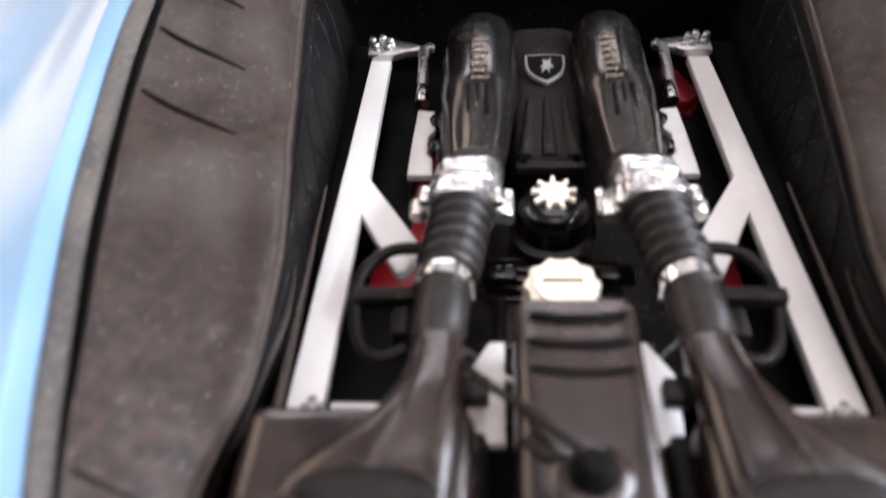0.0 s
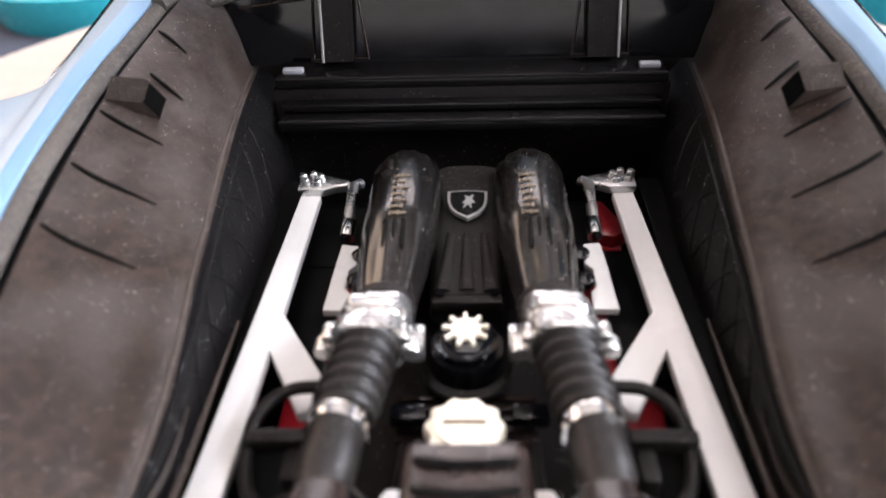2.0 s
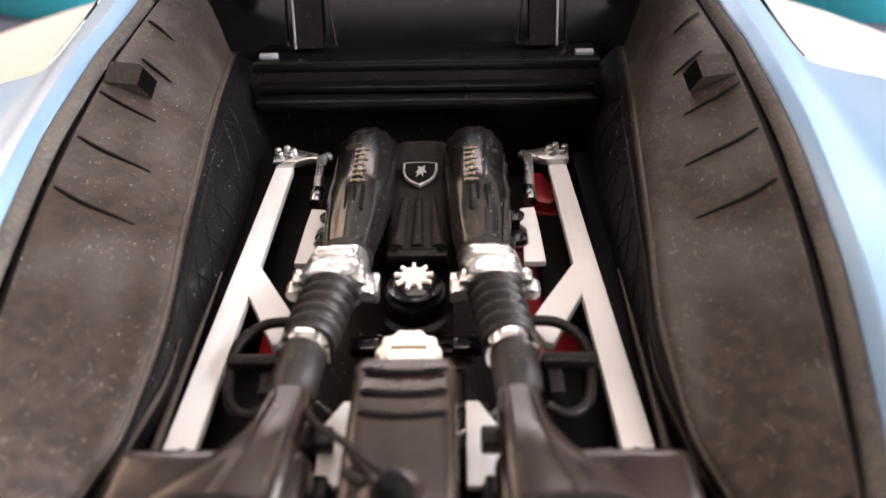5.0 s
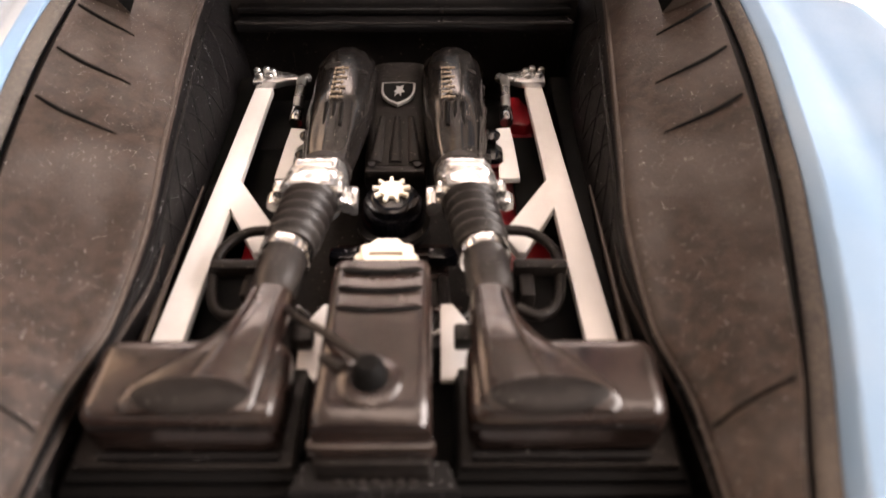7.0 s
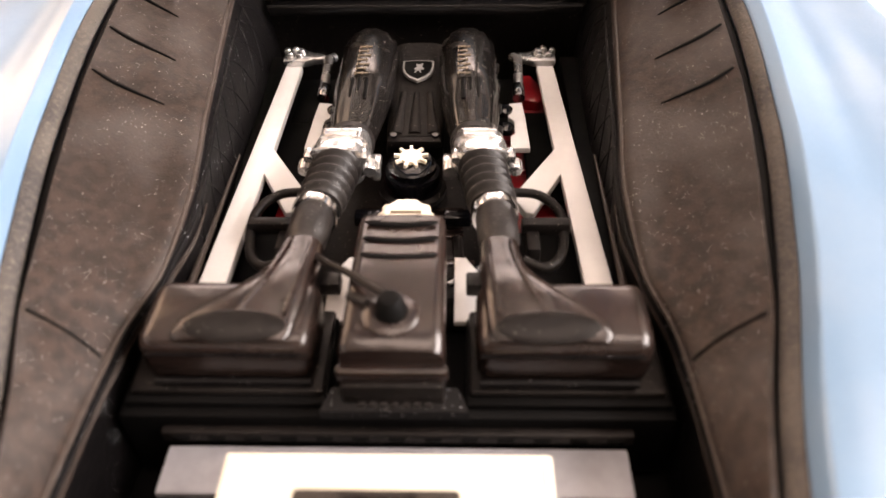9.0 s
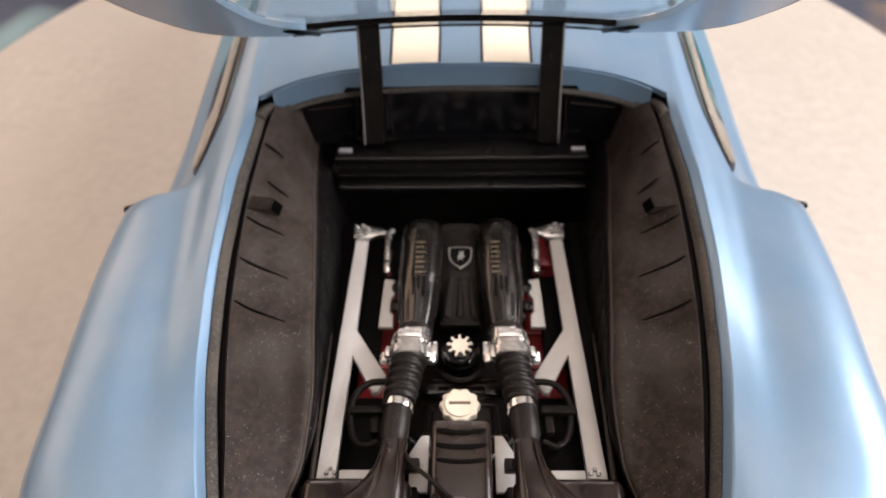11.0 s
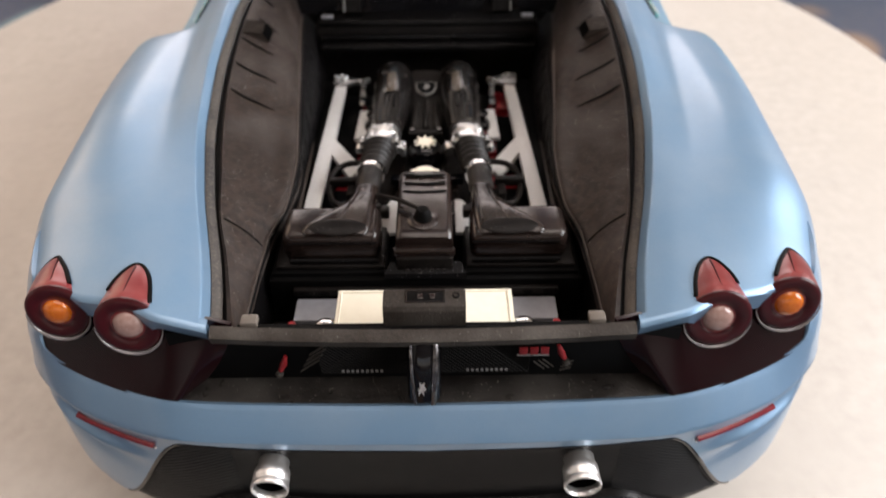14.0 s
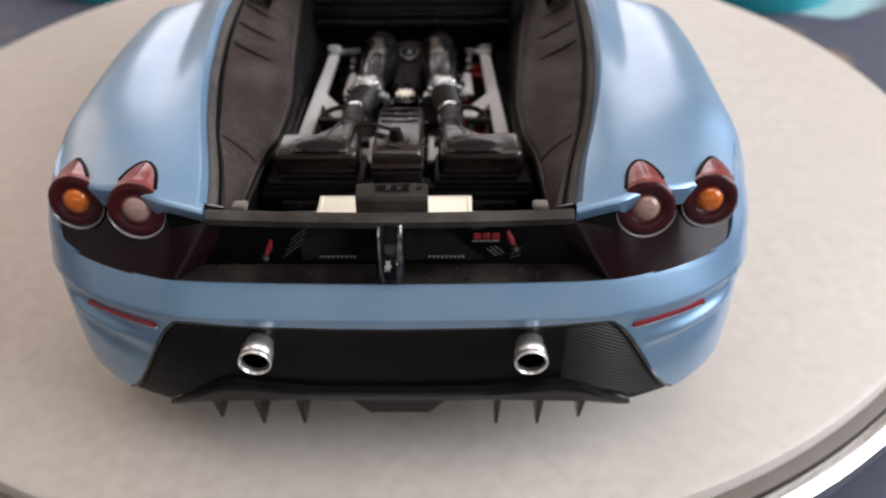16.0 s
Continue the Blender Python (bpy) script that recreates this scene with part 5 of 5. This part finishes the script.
    for k in range(6):
        part("cover_rib", mirrored(box(9.8, 14.8, 30 + 6 * k, 31 + 6 * k, 32.8, 33.6, 0.2), sx), "red", cc)
    # near-black plates stand in for the shade that hides the red cover
    part("shade_plate", mirrored(box(11.9, 16.6, 41.5, 58.5, 33.8, 34.6, 0.3), sx), "deep", cc)
    part("shade_plate", mirrored(box(9.0, 12.2 if sx > 0 else 15.8, 56, 66, 34.0, 34.8, 0.3), sx), "deep", cc)
    part("shade_plate", mirrored(box(9.0, 16.8, 24.0, 36.6, 33.8, 34.6, 0.3), sx), "deep", cc)
    # right side only: a raised red bit stands in for the lit end
    if sx > 0:
        part("cover_wedge", prism([(12.3, 60.6), (12.3, 66.5), (13.6, 66.5), (15.6, 61.6), (14.2, 60.2)], 33.0, 35.0, 0.25), "red", cc)
    plate = [(12.1, 46.2), (10.0, 46.2), (10.1, 48.4), (10.6, 49.0), (10.6, 51.4), (10.0, 52.2), (10.2, 55.0), (11.7, 55.2), (11.9, 52)]
    cp = part("coil_plate", mirrored(prism(plate, 37.3, 38.0, 0.1), sx), "silver", car, "silver coil plate beside the plenum")
    part("fuel_rail", tube([(sx * 11.4, 56.4, 38.0), (sx * 11.5, 60, 38.6), (sx * 11.6, 63.6, 38.9), (sx * 11.0, 64.6, 38.6)], 0.55, 12), "alloy", cp)
    part("rail_end", lathe([(0, -1.2), (0.7, -1.2), (0.75, -0.6), (0.7, 0.9), (0.5, 1.2), (0, 1.2)], 16, turn_to((sx * 11.4, 57.4, 38.1), (0, 1, 0.15))), "chrome", cp)
    for y in (49.9, 53.4):
        part("coil_lug", lathe([(0, -0.4), (0.9, -0.4), (0.95, 0.3), (0.5, 0.6), (0, 0.6)], 14, Matrix.Translation((sx * 9.6, y, 38.0))), "gloss", cp)

    # looped hose and its carrier beside the duct
    loop = spline([(X(9.6), 35.4, 40.6), (X(12.2), 35.2, 40.4), (X(14.0), 33.4, 39.9), (X(14.2), 30.6, 39.4), (X(13.6), 28.0, 39.0), (X(12.2), 26.9, 39.0), (X(10.4), 27.4, 39.4)], 6)
    hose = part("looped_hose", tube(loop, 0.46, 10), "plastic", car, "black rubber hose looped beside the air duct")
    part("hose_carrier", mirrored(box(10.2, 14.6, 30.8, 31.9, 39.2, 40.6, 0.25), sx), "plastic", hose)
    part("hose_carrier", mirrored(box(10.6, 11.8, 28.4, 32.4, 37.6, 39.8, 0.25), sx), "plastic", hose)

    # pale plates between the centre box and the snorkel
    pp = [(4.2, 28.6), (5.2, 28.6), (6.7, 26.0), (6.5, 21.0), (4.2, 21.0)]
    part("side_plate", mirrored(prism(pp, 38.0, 38.6, 0.08), sx), "silver", car, "pale silver plate beside the centre box")
    part("plate_clip", mirrored(box(5.2, 6.9, 22.8, 24.4, 39.6, 41.0, 0.2), sx), "rubber", car)


side_parts(-1)
side_parts(1)

# centre: ribbed cover, shield, star cap, filler cap
cover = part("valley_cover", swept([(XO, 64.6, 38.6, 3.2, 1.2), (XO, 64.0, 38.9, 3.3, 2.0), (XO, 60.0, 38.9, 3.4, 2.1), (XO, 54.4, 38.6, 3.4, 2.1), (XO, 51.0, 38.0, 3.2, 1.9), (XO, 46.6, 37.6, 3.1, 1.7), (XO, 46.2, 37.4, 3.0, 1.2)], 28, 3.5),
             "plastic", car, "black cover between the two plenums")
for x in (-1.0, 0.0, 1.0):
    part("cover_rib", tube([(XO + 1.45 * x, 53.2, 40.55), (XO + 1.7 * x, 50.0, 39.85), (XO + 2.0 * x, 47.0, 39.25)], [0.3, 0.5, 0.72], 10, flat=0.55), "plastic", cover)
part("cover_lip", box(XO - 2.9, XO + 2.9, 45.6, 46.6, 38.3, 39.3, 0.25), "plastic", cover)
for x in (-2.2, 2.2):
    part("cover_screw", lathe([(0, 0), (0.35, 0), (0.35, 0.3), (0, 0.3)], 12, Matrix.Translation((XO + x, 46.4, 39.3))), "gloss", cover)


def shield_outline(s):
    pts = [(-1.95, 2.0), (-1.0, 2.15), (0, 2.2), (1.0, 2.15), (1.95, 2.0), (1.95, 0.5), (1.7, -0.6), (1.1, -1.5), (0, -2.3), (-1.1, -1.5), (-1.7, -0.6), (-1.95, 0.5)]
    return [(x * s, y * s) for x, y in pts]


tilt = Matrix.Translation((XO, 56.6, 41.0)) @ Matrix.Rotation(radians(3), 4, "X")
shield = part("shield_badge", moved(prism(shield_outline(0.92), 0, 0.45, 0.08), tilt), "silver_print", car, "small shield badge in silver and black", 0)
part("shield_field", moved(prism(shield_outline(0.80), 0.42, 0.52), tilt), "deep", shield, smooth=0)
part("shield_figure", moved(prism([(0.55 * x + 0.05, 0.62 * y + 0.1) for x, y in emblem], 0.5, 0.6), tilt), "silver_print", shield, smooth=0)

cup = part("filter_cup", lathe([(0, 33), (3.0, 33), (3.0, 38.4), (2.75, 38.9), (2.5, 38.9), (2.45, 39.6), (1.9, 40.1), (0, 40.2)], 40, Matrix.Translation((XO, 41.2, 0))), "gloss", car, "gloss black round cup under the star cap")
part("cup_ring", lathe([(2.9, 36.2), (3.4, 36.3), (3.45, 36.9), (3.0, 37.1)], 40, Matrix.Translation((XO, 41.0, 0))), "plastic", cup)
part("cup_ring", lathe([(2.9, 34.4), (3.5, 34.5), (3.55, 35.0), (3.0, 35.2)], 40, Matrix.Translation((XO, 40.8, 0))), "plastic", cup)
star = []
for k in range(9):
    for da, r in ((-0.32, 1.08), (-0.13, 1.12), (-0.08, 1.74), (0.08, 1.74), (0.13, 1.12), (0.32, 1.08)):
        a = 2 * math.pi * k / 9 + da + 0.2
        star.append((r * math.cos(a), r * math.sin(a)))
part("star_cap", moved(prism(star, 40.2, 40.55), Matrix.Translation((XO - 0.05, 41.3, 0))), "cream", cup, "cream star-shaped cap", 0)

lobes = [((2.5 + 0.16 * math.cos(10 * a)) * math.cos(a), (2.3 + 0.16 * math.cos(10 * a)) * math.sin(a)) for a in (2 * math.pi * k / 80 for k in range(80))]
cap = part("filler_cap", moved(prism(lobes, 39.3, 40.7, 0.22), Matrix.Translation((XO - 0.05, 32.0, 0))), "cream", car, "cream scalloped filler cap with a printed bar")
part("cap_top", lathe([(0, 40.6), (1.95, 40.6), (1.9, 40.95), (0, 41.0)], 36, Matrix.Translation((XO - 0.05, 32.0, 0))), "cream", cap)
part("cap_print", box(XO - 1.45, XO + 1.35, 31.8, 32.2, 40.95, 41.04, 0), "gold", cap, smooth=0)
part("cap_neck", lathe([(0, 34), (2.0, 34), (2.0, 39.4), (0, 39.4)], 28, Matrix.Translation((XO, 32.0, 0))), "plastic", cap)

# engine block surfaces deep between the ducts
block = part("engine_block", box(-9, 9, 27, 66, 30.2, 35.0, 0.5), "plastic", car, "dark engine block under the intake")
for k in range(5):
    part("block_rib", box(-5.4, 5.0, 34.8 + 1.0 * k, 35.3 + 1.0 * k, 35.0, 35.5, 0.12), "satin", block)
for sx in (-1, 1):
    part("block_clip", box(sx * 4.4 - 1.3, sx * 4.4 + 1.3, 35.4, 36.8, 36.2, 37.4, 0.2), "gloss", block)
    part("block_pipe", tube([(sx * 4.4, 34.4, 35.6), (sx * 4.6, 30, 36.6), (sx * 4.0, 26.5, 37.6)], 0.5, 8), "plastic", block)
    part("block_tie", tube([(sx * 7.6, 29.6, 37.2), (sx * 3.6, 25.6, 38.2)], 0.22, 6), "alloy", block)
part("block_beam", box(-6, 6, 28.9, 29.5, 37.0, 37.5, 0.15), "satin", block)

# centre box with its vents, nipple and hose
rows = []
for y, w, zt, zb in ((27.6, 3.2, 44.2, 39.5), (27.4, 3.55, 44.6, 39), (26.6, 3.65, 44.85, 38.6), (20, 3.7, 45.1, 38.2), (14.6, 3.75, 45.2, 38.2), (13.4, 3.75, 45.0, 38.2), (12.9, 3.7, 44.6, 38.4)):
    rows.append((XO + 0.1, y, (zt + zb) / 2, w, (zt - zb) / 2))
tank = part("centre_box", swept(rows, 36, 7.0), "satin", car, "satin black ribbed centre box with a nipple")
# proud black arcs stand in for the shade in the vents
for y in (25.8, 23.9, 22.0):
    arc = [(XO + 0.15 - 3.0 + 6.0 * k / 12, y - 0.35 * (1 - ((k - 6) / 6) ** 2) + 0.2, 45.02) for k in range(13)]
    part("vent_shade", tube(arc, [0.1] + [0.3] * 11 + [0.1], 8, flat=0.6), "deep", tank)
part("nipple_base", lathe([(0, 0), (2.0, 0), (2.05, 0.2), (1.75, 0.42), (1.25, 0.5), (1.2, 0.42), (0, 0.42)], 32, Matrix.Translation((XO, 15.7, 45.1))), "satin", tank)
part("nipple", lathe([(0, 0.3), (1.2, 0.3), (1.12, 0.9), (0.95, 1.5), (0.7, 1.9), (0, 2.0)], 28, Matrix.Translation((XO, 15.7, 45.1))), "deep", tank)
part("nipple_hose", tube(spline([(XO, 15.9, 46.7), (-1.6, 17.2, 46.4), (-3.6, 19.4, 45.7), (-5.6, 21.6, 44.6), (-6.8, 23.6, 43.4)], 6), 0.29, 8), "plastic", tank)
part("hose_end", tube([(-3.4, 17.6, 45.25), (-2.0, 16.6, 45.4)], 0.35, 8), "rubber", tank)
part("front_lip", box(XO - 3.9, XO + 4.1, 12.3, 13.1, 41.6, 43.0, 0.3), "satin", tank)
part("front_step", box(XO - 3.6, XO + 3.8, 11.9, 13.0, 39.0, 41.8, 0.3), "plastic", tank)

slab = part("name_slab", mesh([(-5.4, 11.3, 39.7), (5.4, 11.3, 39.7), (4.6, 13.0, 40.3), (-4.6, 13.0, 40.3), (-5.4, 11.3, 38.8), (5.4, 11.3, 38.8), (4.6, 13.0, 38.8), (-4.6, 13.0, 38.8)],
                               [(0, 1, 2, 3), (7, 6, 5, 4), (0, 4, 5, 1), (1, 5, 6, 2), (2, 6, 7, 3), (3, 7, 4, 0)]), "wall_black", car, "black sloping plate with raised bars", 0)
for k in range(7):
    part("raised_bar", box(-2.6 + 0.8 * k, -2.1 + 0.8 * k, 11.6, 12.2, 39.75, 40.1, 0.04), "rubber", slab)

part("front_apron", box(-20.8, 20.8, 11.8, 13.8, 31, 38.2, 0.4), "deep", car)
strip_ = part("perforated_strip", box(-17.6, 17.6, 11.1, 11.9, 35.9, 37.1, 0.2), "plastic", car, "black perforated strip")
for k in range(13):
    part("strip_hole", box(-16.8 + 2.7 * k, -15.5 + 2.7 * k, 11.02, 11.2, 36.2, 36.8, 0.05), "deep", strip_)
part("grey_plate", box(-17.2, 17.2, 7.0, 11.0, 34.8, 35.7, 0.2), "grey", car, "plain grey plate across the bay")
wp = part("white_panel", box(-10.8, 10.8, -0.4, 7.0, 40.3, 41.1, 0.15), "white", car, "off-white flat panel behind the latch")
part("panel_border", join(tube([(-10.3, 6.5, 41.12), (10.3, 6.5, 41.12)], 0.12, 5), tube([(10.3, 6.5, 41.12), (10.3, 0, 41.12)], 0.12, 5), tube([(-10.3, 6.5, 41.12), (-10.3, 0, 41.12)], 0.12, 5)), "white", wp)
part("panel_stay", box(-8, 8, 2.5, 4.5, 30, 40.4, 0.3), "deep", wp)
for sx in (-1, 1):
    part("chrome_dome", lathe([(0, 1.4), (0.9, 1.2), (1.6, 0.6), (1.8, 0), (1.8, -8), (0, -8)], 24, Matrix.Translation((sx * 11.9, 1.2, 40.0))), "chrome", car, "small chrome dome")
    part("red_pin", tube([(sx * 15.6, 0.4, 38), (sx * 15.6, 0.4, 42.0)], 0.5, 10), "red_print", car, "small red pin")
